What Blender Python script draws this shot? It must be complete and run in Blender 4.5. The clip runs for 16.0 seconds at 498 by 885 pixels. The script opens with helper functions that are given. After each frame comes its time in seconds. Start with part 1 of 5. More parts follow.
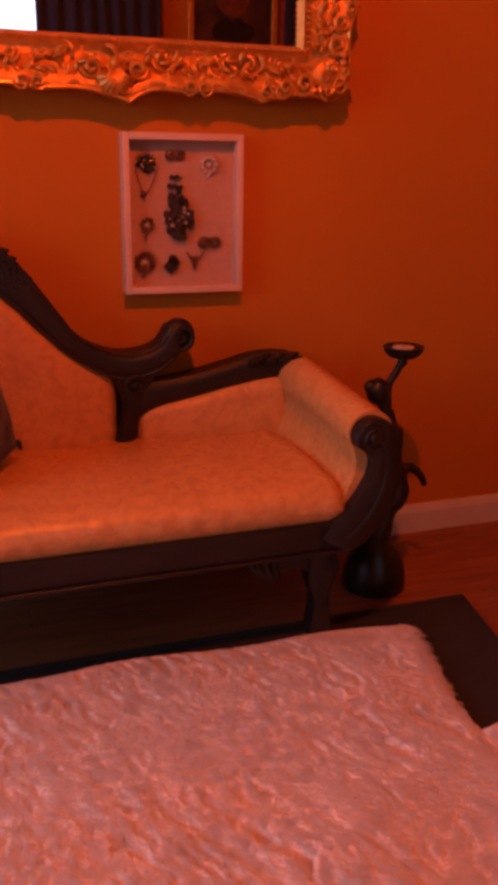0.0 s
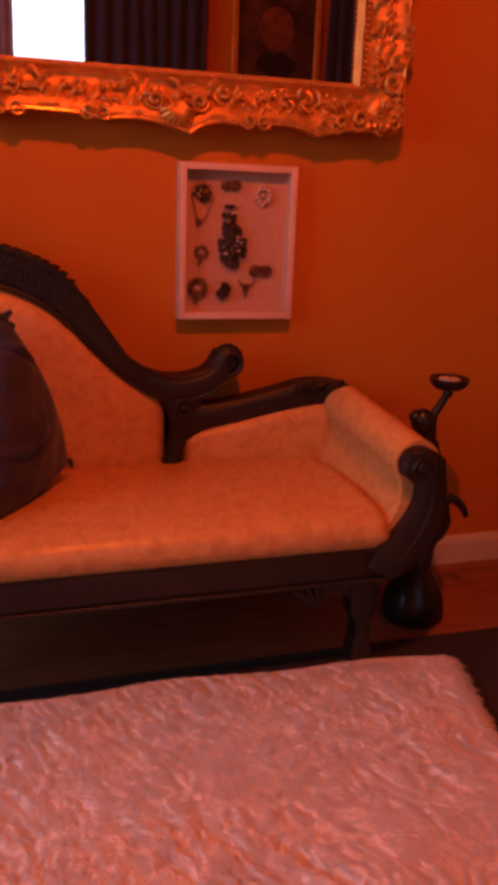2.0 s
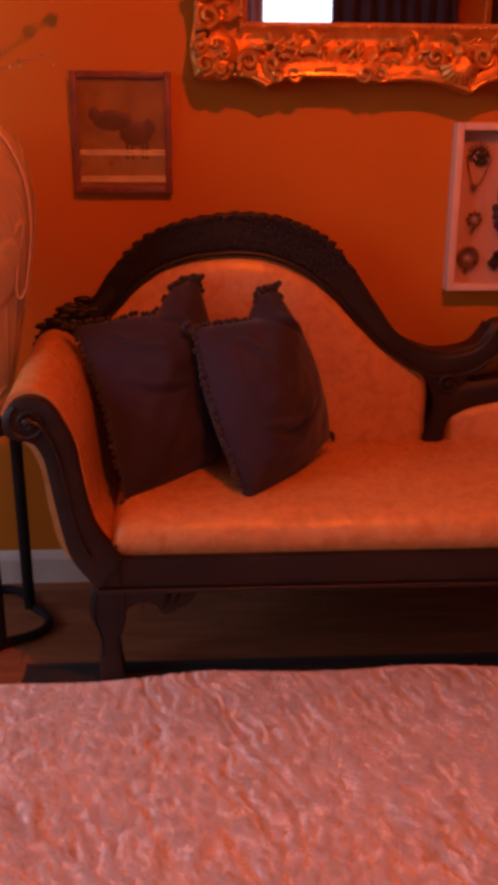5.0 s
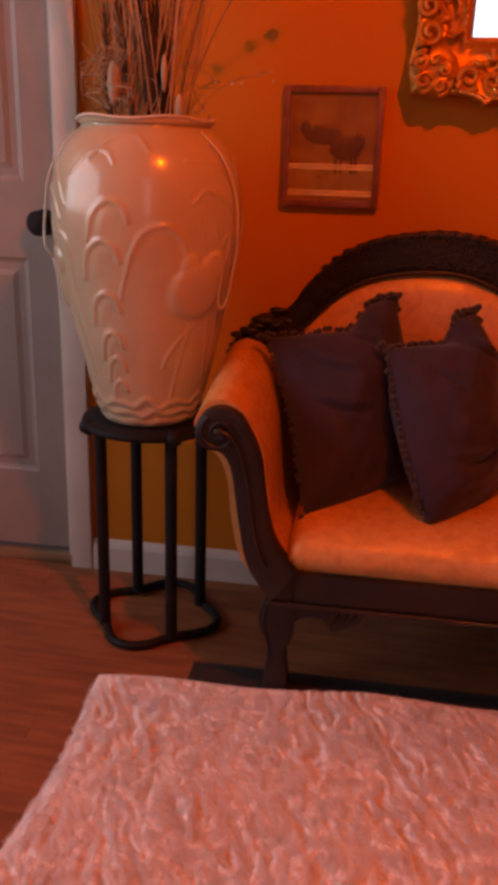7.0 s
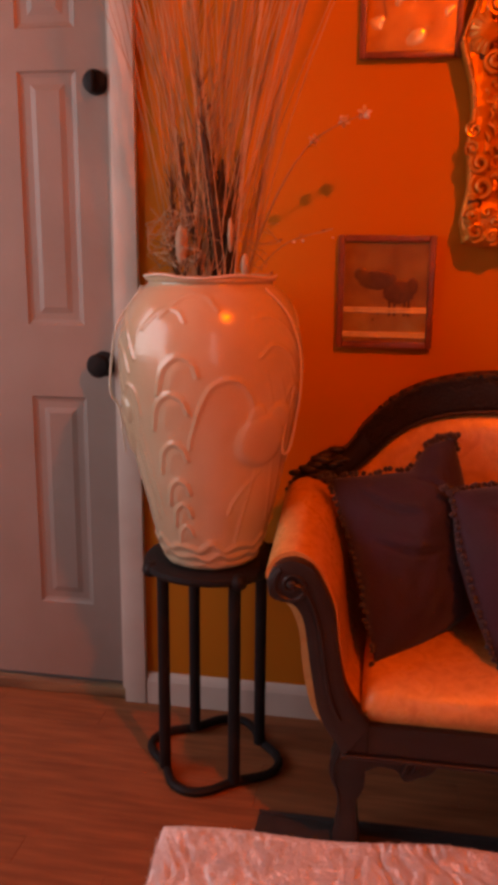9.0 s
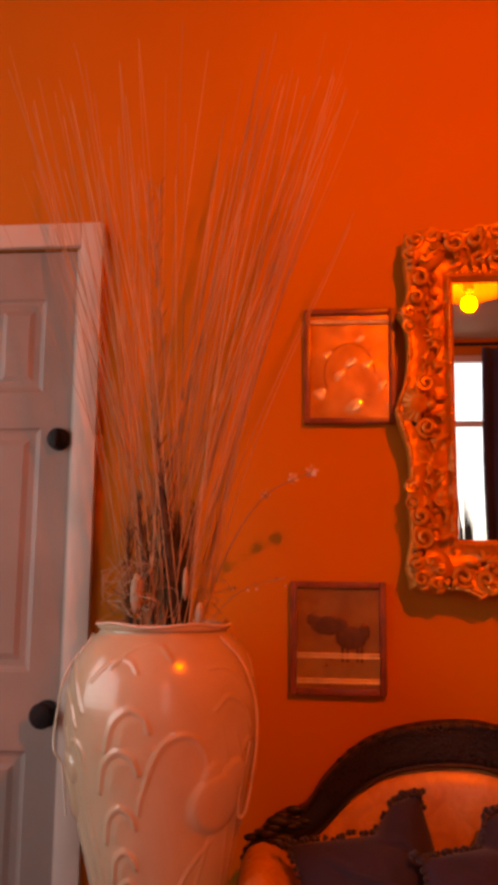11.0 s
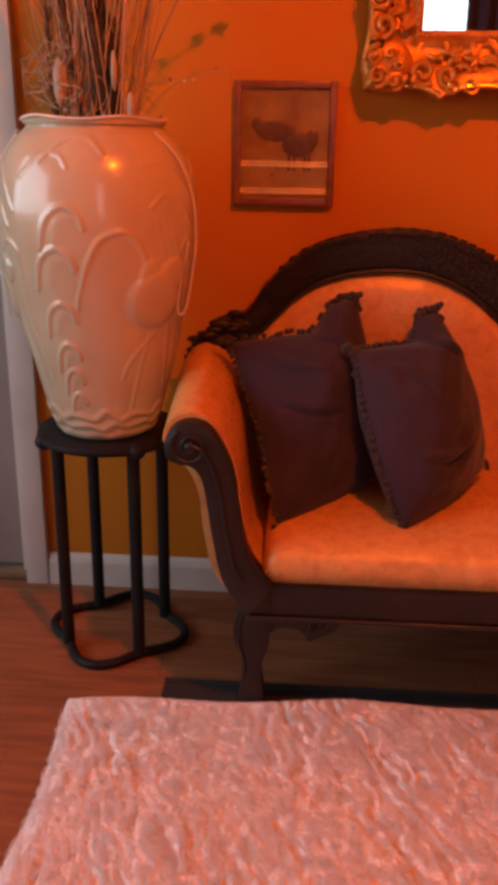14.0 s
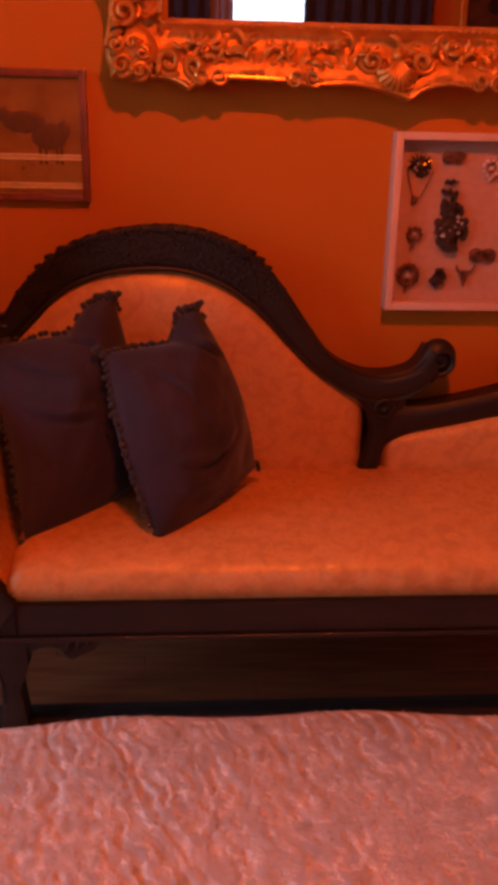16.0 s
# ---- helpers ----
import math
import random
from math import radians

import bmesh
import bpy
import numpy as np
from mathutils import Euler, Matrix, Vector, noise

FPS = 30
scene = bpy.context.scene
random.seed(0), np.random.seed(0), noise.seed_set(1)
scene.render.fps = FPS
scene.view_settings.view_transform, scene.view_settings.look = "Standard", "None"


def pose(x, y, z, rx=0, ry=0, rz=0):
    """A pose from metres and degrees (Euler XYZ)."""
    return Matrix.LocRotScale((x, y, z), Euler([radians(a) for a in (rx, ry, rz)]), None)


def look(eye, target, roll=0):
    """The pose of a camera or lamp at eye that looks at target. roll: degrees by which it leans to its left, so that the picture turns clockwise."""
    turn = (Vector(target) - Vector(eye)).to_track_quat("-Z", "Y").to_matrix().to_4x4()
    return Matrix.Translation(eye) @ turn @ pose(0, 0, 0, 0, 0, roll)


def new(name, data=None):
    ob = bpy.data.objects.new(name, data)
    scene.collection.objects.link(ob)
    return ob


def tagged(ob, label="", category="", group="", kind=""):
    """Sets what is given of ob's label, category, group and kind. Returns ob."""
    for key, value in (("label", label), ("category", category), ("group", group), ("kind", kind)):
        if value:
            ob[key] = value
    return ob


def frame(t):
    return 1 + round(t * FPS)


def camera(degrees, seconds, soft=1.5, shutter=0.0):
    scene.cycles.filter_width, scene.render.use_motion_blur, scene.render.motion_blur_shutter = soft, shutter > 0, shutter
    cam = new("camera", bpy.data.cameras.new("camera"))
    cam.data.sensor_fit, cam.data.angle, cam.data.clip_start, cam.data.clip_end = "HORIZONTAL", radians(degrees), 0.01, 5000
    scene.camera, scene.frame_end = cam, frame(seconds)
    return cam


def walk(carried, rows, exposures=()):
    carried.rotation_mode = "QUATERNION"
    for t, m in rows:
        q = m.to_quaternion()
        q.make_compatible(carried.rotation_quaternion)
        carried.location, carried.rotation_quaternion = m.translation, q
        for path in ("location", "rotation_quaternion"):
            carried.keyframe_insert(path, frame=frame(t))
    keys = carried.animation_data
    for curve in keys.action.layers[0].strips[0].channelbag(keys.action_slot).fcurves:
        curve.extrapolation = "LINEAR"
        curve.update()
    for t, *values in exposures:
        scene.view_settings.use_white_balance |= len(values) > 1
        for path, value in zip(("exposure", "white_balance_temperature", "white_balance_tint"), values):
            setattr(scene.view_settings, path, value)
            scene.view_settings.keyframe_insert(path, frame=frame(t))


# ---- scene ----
cam = camera(32.4, 16.0, soft=5.2)
PATH = [
    (0, (0.02, 0.387, 1.066), (0.659, 2.178, 0.446), 0.9),
    (0.5, (0.023, 0.397, 1.058), (0.658, 2.185, 0.428), 1.2),
    (1, (0.017, 0.403, 1.055), (0.636, 2.2, 0.435), 1.5),
    (1.5, (-0.013, 0.401, 1.064), (0.595, 2.2, 0.437), 2.0),
    (2, (-0.043, 0.379, 1.07), (0.551, 2.204, 0.507), 2.3),
    (2.5, (-0.076, 0.39, 1.061), (0.489, 2.225, 0.5), 2.0),
    (3, (-0.099, 0.402, 1.051), (0.446, 2.246, 0.5), 1.7),
    (3.5, (-0.139, 0.417, 1.048), (0.389, 2.264, 0.493), 1.1),
    (4, (-0.168, 0.423, 1.051), (0.289, 2.283, 0.473), 0.6),
    (4.5, (-0.133, 0.423, 1.048), (0.13, 2.31, 0.441), -0.3),
    (5, (-0.134, 0.445, 1.044), (-0.036, 2.344, 0.424), 0.1),
    (5.2, (-0.134, 0.458, 1.046), (-0.1, 2.358, 0.423), 0.4),
    (7.5, (-0.211, 0.458, 1.111), (-0.527, 2.299, 0.486), 1.6),
    (8, (-0.249, 0.462, 1.142), (-0.598, 2.307, 0.547), 1.3),
    (8.5, (-0.262, 0.464, 1.170), (-0.628, 2.319, 0.609), 0.8),
    (9, (-0.285, 0.458, 1.208), (-0.606, 2.351, 0.768), 0.5),
    (9.5, (-0.280, 0.464, 1.245), (-0.588, 2.372, 0.867), 0.3),
    (10, (-0.265, 0.448, 1.265), (-0.553, 2.395, 1.198), 0.5),
    (10.2, (-0.276, 0.440, 1.255), (-0.544, 2.390, 1.310), 0.7),
    (11.2, (-0.312, 0.455, 1.247), (-0.513, 2.42, 1.56), 0.6),
    (12.3, (-0.279, 0.465, 1.204), (-0.469, 2.449, 1.054), 0.4),
    (12.5, (-0.269, 0.473, 1.196), (-0.459, 2.445, 0.929), 0.1),
    (13, (-0.24, 0.482, 1.176), (-0.41, 2.426, 0.74), 0.1),
    (13.5, (-0.249, 0.501, 1.149), (-0.379, 2.402, 0.544), 0.5),
    (14, (-0.263, 0.511, 1.117), (-0.375, 2.393, 0.449), 0.9),
    (14.5, (-0.281, 0.507, 1.093), (-0.327, 2.39, 0.417), 1.7),
    (15, (-0.234, 0.511, 1.097), (-0.145, 2.388, 0.412), 1.8),
    (15.5, (-0.124, 0.559, 1.105), (-0.03, 2.444, 0.443), 1.1),
    (16, (0.008, 0.587, 1.117), (0.142, 2.469, 0.441), 1.2),
]
EXPOSURES = [(0.0, -0.20, 6250, 17), (4.5, -0.24, 6200, 15), (5.2, -0.25, 6300, 14), (7.3, -0.18, 6900, 8), (7.6, -0.18, 6850, 9), (8.2, -0.20, 6200, 17), (8.6, -0.16, 6300, 17), (9.0, 0.00, 7700, 15), (9.5, -0.02, 8500, 14), (10.2, -0.08, 8400, 12), (12.4, -0.02, 6900, 8), (13.5, 0.18, 6300, -3), (14.2, 0.28, 6100, -9), (15.0, 0.37, 5950, -14), (15.5, 0.36, 5950, -10), (16.0, -0.14, 6200, 11)]
walk(cam, [(t, look(eye, target, roll)) for t, eye, target, roll in PATH], EXPOSURES)

# ---- world, sun, lights ----
WALL_Y, BACK_Y, LEFT_X, RIGHT_X, CEIL = 2.50, -2.20, -2.90, 3.00, 3.10
LAMP = (0.25, 0.88, 2.40)

world = bpy.data.worlds.new("world")
scene.world = world
world.use_nodes = True
sky = world.node_tree.nodes.new("ShaderNodeTexSky")
sky.sky_type, sky.sun_disc = "NISHITA", False
sky.sun_elevation, sky.sun_rotation = radians(35), radians(200)
world.node_tree.links.new(sky.outputs[0], world.node_tree.nodes["Background"].inputs[0])
world.node_tree.nodes["Background"].inputs[1].default_value = 0.1

bulb = bpy.data.lights.new("lamp_light", "POINT")
bulb.energy, bulb.color, bulb.shadow_soft_size = 134, (1.0, 0.116, 0.0), 0.030
lamp_light = new("lamp_light", bulb)
lamp_light.location = LAMP

day = bpy.data.lights.new("window_daylight", "AREA")
day.shape, day.size, day.size_y, day.energy, day.color = "RECTANGLE", 1.0, 2.3, 12, (0.84, 0.86, 1.0)
window_daylight = new("window_daylight", day)
window_daylight.matrix_world = pose(0.50, BACK_Y - 0.17, 1.84, 90, 0, 0)
west = bpy.data.lights.new("west_daylight", "AREA")
west.shape, west.size, west.size_y, west.energy, west.color = "RECTANGLE", 2.5, 1.6, 48, (0.87, 0.85, 1.0)
west_daylight = new("west_daylight", west)
west_daylight.matrix_world = pose(LEFT_X - 0.17, 0.98, 1.68, 90, 0, -90)


# ---- materials ----
def mat(name, color, rough=0.6, metal=0.0, second=None, scale=8.0, bump=0.0, bump_scale=60.0, coat=0.0, sheen=0.0,
        stretch=(1, 1, 1), detail=5.0, vary=0.0, low=0.35, high=0.65):
    """A surface with two tones mixed by a soft noise, fine relief by a second one, and a shade that varies by piece."""
    m = bpy.data.materials.new(name)
    m.use_nodes = True
    n, l = m.node_tree.nodes, m.node_tree.links
    b = n["Principled BSDF"]
    b.inputs["Roughness"].default_value, b.inputs["Metallic"].default_value = rough, metal
    b.inputs["Coat Weight"].default_value, b.inputs["Sheen Weight"].default_value = coat, sheen
    b.inputs["Coat Roughness"].default_value = 0.08
    co = n.new("ShaderNodeTexCoord")
    mp = n.new("ShaderNodeMapping")
    mp.inputs["Scale"].default_value = stretch
    l.new(co.outputs["Object"], mp.inputs["Vector"])
    nz = n.new("ShaderNodeTexNoise")
    nz.inputs["Scale"].default_value, nz.inputs["Detail"].default_value = scale, detail
    l.new(mp.outputs[0], nz.inputs["Vector"])
    ramp = n.new("ShaderNodeValToRGB")
    ramp.color_ramp.elements[0].position, ramp.color_ramp.elements[1].position = low, high
    second = second or tuple(c * 0.82 for c in color)
    ramp.color_ramp.elements[0].color, ramp.color_ramp.elements[1].color = (*second, 1), (*color, 1)
    l.new(nz.outputs["Fac"], ramp.inputs["Fac"])
    out = ramp.outputs["Color"]
    if vary:
        info = n.new("ShaderNodeObjectInfo")
        rng = n.new("ShaderNodeMapRange")
        rng.inputs["To Min"].default_value, rng.inputs["To Max"].default_value = 1 - vary, 1 + vary
        l.new(info.outputs["Random"], rng.inputs["Value"])
        mul = n.new("ShaderNodeVectorMath")
        mul.operation = "SCALE"
        l.new(out, mul.inputs[0])
        l.new(rng.outputs[0], mul.inputs["Scale"])
        out = mul.outputs[0]
    l.new(out, b.inputs["Base Color"])
    rr = n.new("ShaderNodeMapRange")
    rr.inputs["To Min"].default_value, rr.inputs["To Max"].default_value = max(rough - 0.08, 0.02), min(rough + 0.08, 1)
    l.new(nz.outputs["Fac"], rr.inputs["Value"])
    l.new(rr.outputs[0], b.inputs["Roughness"])
    if bump:
        nb = n.new("ShaderNodeTexNoise")
        nb.inputs["Scale"].default_value, nb.inputs["Detail"].default_value = bump_scale, 4
        l.new(mp.outputs[0], nb.inputs["Vector"])
        bp = n.new("ShaderNodeBump")
        bp.inputs["Strength"].default_value, bp.inputs["Distance"].default_value = bump, 0.01
        l.new(nb.outputs["Fac"], bp.inputs["Height"])
        l.new(bp.outputs[0], b.inputs["Normal"])
    return m


M_WALL = mat("tan_wall_paint", (0.48, 0.165, 0.013), 0.7, second=(0.45, 0.152, 0.011), scale=2.2, bump=0.12, bump_scale=180)
M_CEIL = mat("ceiling_paint", (0.50, 0.34, 0.20), 0.8, second=(0.46, 0.31, 0.18), scale=3, bump=0.2, bump_scale=90)
M_TRIM = mat("white_trim_paint", (0.58, 0.54, 0.49), 0.42, second=(0.51, 0.47, 0.42), scale=6, bump=0.08, bump_scale=40)
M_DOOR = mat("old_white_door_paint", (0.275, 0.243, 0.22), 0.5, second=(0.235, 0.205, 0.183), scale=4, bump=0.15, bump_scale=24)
M_PLANK = mat("reddish_wood_plank", (0.27, 0.105, 0.045), 0.55, second=(0.18, 0.068, 0.030), scale=5, stretch=(1, 9, 1), bump=0.06, bump_scale=30, vary=0.07)
M_GAP = mat("dark_subfloor", (0.05, 0.03, 0.02), 0.8)
M_WOOD = mat("dark_carved_wood", (0.016, 0.011, 0.010), 0.48, second=(0.009, 0.006, 0.006), scale=7, stretch=(1, 5, 3), bump=0.10, bump_scale=50, coat=0.05)
M_BLACK = mat("black_metal", (0.008, 0.008, 0.009), 0.6, second=(0.012, 0.011, 0.012), scale=20, bump=0.1, bump_scale=120)
for m, k in ((M_BLACK, 0.2), (M_WOOD, 0.38), (M_PLANK, 0.25), (M_WALL, 0.15)):
    m.node_tree.nodes["Principled BSDF"].inputs["Specular IOR Level"].default_value = k
M_STATUE = mat("black_bronze_patina", (0.006, 0.005, 0.005), 0.34, second=(0.013, 0.010, 0.009), scale=15, bump=0.1)
M_MAT = mat("dark_woven_mat", (0.022, 0.018, 0.018), 0.85, second=(0.012, 0.010, 0.011), scale=60, bump=0.5, bump_scale=260)
M_PILLOW = mat("aubergine_cotton", (0.022, 0.012, 0.034), 0.85, second=(0.013, 0.008, 0.022), scale=14, bump=0.25, bump_scale=220, sheen=0.15)
M_POM = mat("aubergine_pompom_yarn", (0.016, 0.012, 0.020), 0.95, bump=0.6, bump_scale=300, sheen=0.3)
M_RUG = mat("white_shag_base", (0.85, 0.81, 0.80), 0.9, second=(0.79, 0.74, 0.73), scale=20, bump=0.6, bump_scale=120)
M_VASE = mat("cream_glazed_ceramic", (0.53, 0.44, 0.30), 0.22, second=(0.47, 0.38, 0.25), scale=7, coat=0.35)
M_VASE.node_tree.nodes["Principled BSDF"].inputs["Coat Roughness"].default_value = 0.03
M_GOLD = mat("antique_gold_leaf", (0.60, 0.26, 0.035), 0.40, 0.40, second=(0.44, 0.17, 0.022), scale=30, bump=0.20, bump_scale=90, low=0.3, high=0.6)
M_GOLD_BRIGHT = mat("rubbed_bright_gold", (0.72, 0.38, 0.07), 0.28, 0.6, second=(0.55, 0.26, 0.06), scale=30)
# near-black gold: recess shade of the mirror frame as a colour
M_GOLD_SHADE = mat("gold_recess_shade", (0.05, 0.022, 0.01), 0.6, 0.3, scale=40, bump=0.3)
M_REED = mat("dried_reed", (0.49, 0.33, 0.18), 0.75, second=(0.30, 0.18, 0.09), scale=10, stretch=(1, 1, 0.2), vary=0.2)
M_PLUME = mat("brown_plume", (0.16, 0.085, 0.04), 0.85, second=(0.055, 0.03, 0.02), scale=30)
M_FROND = mat("dark_feather", (0.018, 0.016, 0.018), 0.6, scale=60, bump=0.4, bump_scale=200)
M_PETAL = mat("pale_silk_petal", (0.58, 0.46, 0.35), 0.5, scale=30)
M_TISSUE = mat("pale_dried_husk", (0.42, 0.31, 0.20), 0.6, scale=30, bump=0.3)
M_BEAD = mat("pearl_beads", (0.72, 0.62, 0.48), 0.22, coat=0.4)
M_FRAME = mat("reddish_brown_frame_wood", (0.22, 0.06, 0.022), 0.35, second=(0.13, 0.036, 0.014), scale=30)
M_FOIL = mat("gold_foil_print", (0.56, 0.29, 0.055), 0.30, 0.40, second=(0.42, 0.19, 0.035), scale=22, bump=0.22, bump_scale=22)
M_FOIL_BROWN = mat("bronze_foil_print", (0.38, 0.18, 0.035), 0.34, 0.40, second=(0.28, 0.12, 0.022), scale=22, bump=0.22, bump_scale=22)
M_FOIL_DARK = mat("brown_ink_on_foil", (0.15, 0.065, 0.018), 0.42, 0.3, second=(0.10, 0.042, 0.012), scale=60)
M_FOIL_MID = mat("pale_gold_foil", (0.50, 0.26, 0.06), 0.30, 0.6, second=(0.42, 0.20, 0.05), scale=30, bump=0.2, bump_scale=40)
M_FOIL_BRIGHT = mat("polished_gold_foil", (0.95, 0.76, 0.38), 0.24, 0.45, scale=50, bump=0.08)
M_WHITE_FRAME = mat("white_box_frame", (0.64, 0.44, 0.35), 0.45, second=(0.58, 0.39, 0.31), scale=10)
M_BACKING = mat("pale_linen_backing", (0.55, 0.335, 0.25), 0.85, second=(0.49, 0.29, 0.21), scale=80, bump=0.2, bump_scale=400)
M_JET = mat("black_jewel_enamel", (0.010, 0.010, 0.014), 0.18, second=(0.05, 0.045, 0.05), scale=60, coat=0.5)
M_BROOCH = mat("tarnished_brooch_metal", (0.30, 0.14, 0.08), 0.3, 0.6, second=(0.12, 0.05, 0.03), scale=60, bump=0.3)
M_STONE = mat("pale_paste_stones", (0.7, 0.55, 0.48), 0.15, second=(0.5, 0.35, 0.3), scale=90, coat=0.5)
M_CURTAIN = mat("aubergine_curtain", (0.026, 0.020, 0.050), 0.8, second=(0.015, 0.012, 0.032), scale=6, bump=0.2, bump_scale=160, sheen=0.2)
M_SHEER = mat("lavender_curtain", (0.26, 0.22, 0.30), 0.8, second=(0.20, 0.17, 0.24), scale=6, bump=0.2, bump_scale=160)
M_PAINTING = mat("dark_oil_painting", (0.10, 0.035, 0.018), 0.4, second=(0.022, 0.012, 0.011), scale=5, bump=0.15, bump_scale=60)
M_LEAF = mat("dark_green_leaf", (0.03, 0.05, 0.04), 0.55, scale=30)
M_POT = mat("dark_clay_pot", (0.08, 0.06, 0.06), 0.6, scale=20)
M_BRASS = mat("worn_brass", (0.55, 0.36, 0.15), 0.3, 0.9, scale=30, bump=0.1)


def upholstery():
    """Cream damask: a raised satin figure on a duller ground."""
    m = mat("cream_damask", (0.62, 0.33, 0.115), 0.42, second=(0.50, 0.245, 0.075), scale=36, bump=0.1, bump_scale=300, sheen=0.0, low=0.36, high=0.62, detail=3.5)
    n, l = m.node_tree.nodes, m.node_tree.links
    fig = next(k for k in n if k.type == "TEX_NOISE")
    fig.inputs["Distortion"].default_value = 0.7
    rng = next(k for k in n if k.type == "MAP_RANGE")
    rng.inputs["From Min"].default_value, rng.inputs["From Max"].default_value = 0.36, 0.64
    rng.inputs["To Min"].default_value, rng.inputs["To Max"].default_value = 0.46, 0.26
    return m


M_CLOTH = upholstery()


def shag():
    m = bpy.data.materials.new("white_shag_pile")
    m.use_nodes = True
    n, l = m.node_tree.nodes, m.node_tree.links
    b = n["Principled BSDF"]
    b.inputs["Roughness"].default_value, b.inputs["Sheen Weight"].default_value = 0.75, 0.3
    geo = n.new("ShaderNodeNewGeometry")
    ramp = n.new("ShaderNodeValToRGB")
    ramp.color_ramp.elements[0].color, ramp.color_ramp.elements[1].color = (0.81, 0.77, 0.77, 1), (0.90, 0.87, 0.87, 1)
    l.new(geo.outputs["Random Per Island"], ramp.inputs[0])
    l.new(ramp.outputs[0], b.inputs["Base Color"])
    tl, mix = n.new("ShaderNodeBsdfTranslucent"), n.new("ShaderNodeMixShader")
    l.new(ramp.outputs[0], tl.inputs["Color"])
    mix.inputs[0].default_value = 0.40
    l.new(b.outputs[0], mix.inputs[1])
    l.new(tl.outputs[0], mix.inputs[2])
    l.new(mix.outputs[0], n["Material Output"].inputs[0])
    return m


M_SHAG = shag()


def glass_mat(name, rough=0.0):
    """Clear picture glass: mostly see-through with a sharp reflection."""
    m = bpy.data.materials.new(name)
    m.use_nodes = True
    n, l = m.node_tree.nodes, m.node_tree.links
    n.remove(n["Principled BSDF"])
    tr, gl, mix, fr = (n.new("ShaderNode" + k) for k in ("BsdfTransparent", "BsdfGlossy", "MixShader", "Fresnel"))
    gl.inputs["Roughness"].default_value = 0.03
    fr.inputs["IOR"].default_value = 1.5
    l.new(fr.outputs[0], mix.inputs[0])
    l.new(tr.outputs[0], mix.inputs[1])
    l.new(gl.outputs[0], mix.inputs[2])
    l.new(mix.outputs[0], n["Material Output"].inputs[0])
    return m


M_GLASS = glass_mat("picture_glass")
M_MIRROR = mat("silvered_mirror", (0.86, 0.85, 0.84), 0.012, 1.0, second=(0.84, 0.83, 0.82))
for k in M_MIRROR.node_tree.nodes:
    if k.type == "MAP_RANGE":
        k.inputs["To Min"].default_value, k.inputs["To Max"].default_value = 0.0, 0.02



# ---- builders ----
def part(name, bm, material, parent=None, label="", smooth=38):
    """Links a bmesh as one mesh object under a thing or a part."""
    me = bpy.data.meshes.new(name)
    bmesh.ops.recalc_face_normals(bm, faces=bm.faces)
    bm.to_mesh(me)
    bm.free()
    me.materials.append(material)
    if smooth:
        me.polygons.foreach_set("use_smooth", [True] * len(me.polygons))
        me.set_sharp_from_angle(angle=radians(smooth))
    ob = new(name, me)
    if parent:
        ob.parent = parent
        ob.matrix_parent_inverse = world_of(parent).inverted()
    return tagged(ob, label)


def world_of(ob):
    m = ob.matrix_basis.copy()
    while ob.parent:
        m = ob.parent.matrix_basis @ ob.matrix_parent_inverse @ m
        ob = ob.parent
    return m


def thing(name, at, label, category, group="", kind=""):
    ob = new(name)
    ob.location = at
    ob.empty_display_size = 0.05
    return tagged(ob, label, category, group, kind)


def box(bm, x0, x1, y0, y1, z0, z1, bevel=0.0, seg=2):
    made = bmesh.ops.create_cube(bm, size=1)["verts"]
    for v in made:
        v.co = Vector((x0 + (v.co.x + 0.5) * (x1 - x0), y0 + (v.co.y + 0.5) * (y1 - y0), z0 + (v.co.z + 0.5) * (z1 - z0)))
    if bevel:
        edges = {e for v in made for e in v.link_edges}
        bmesh.ops.bevel(bm, geom=list(edges), offset=bevel, segments=seg, affect="EDGES", profile=0.6)
    return bm


def boxed(*a, **k):
    return box(bmesh.new(), *a, **k)


def spline(pts, n):
    """n + 1 points along a smooth curve through pts."""
    p = [Vector(q) for q in pts]
    p = [2 * p[0] - p[1], *p, 2 * p[-1] - p[-2]]
    out = []
    for i in range(n + 1):
        u = i / n * (len(p) - 3)
        k = min(int(u), len(p) - 4)
        s = u - k
        a, b, c, d = p[k:k + 4]
        out.append(0.5 * ((2 * b) + (c - a) * s + (2 * a - 5 * b + 4 * c - d) * s * s + (3 * b - a - 3 * c + d) * s ** 3))
    return out


def tube(bm, path, radius, sides=8, flat=1.0, cap=True):
    """A round bar along path; radius: a number or a function of 0..1."""
    rings = []
    side = None
    for i, p in enumerate(path):
        t = (path[min(i + 1, len(path) - 1)] - path[max(i - 1, 0)]).normalized()
        if side is None:
            side = t.orthogonal().normalized()
        side = (side - t * side.dot(t)).normalized()
        up = t.cross(side)
        r = radius(i / max(len(path) - 1, 1)) if callable(radius) else radius
        rings.append([bm.verts.new(p + (side * math.cos(2 * math.pi * k / sides) + up * math.sin(2 * math.pi * k / sides) * flat) * r) for k in range(sides)])
    for a, b in zip(rings, rings[1:]):
        for k in range(sides):
            bm.faces.new((a[k], a[(k + 1) % sides], b[(k + 1) % sides], b[k]))
    if cap:
        bm.faces.new(rings[0])
        bm.faces.new(rings[-1])
    return bm


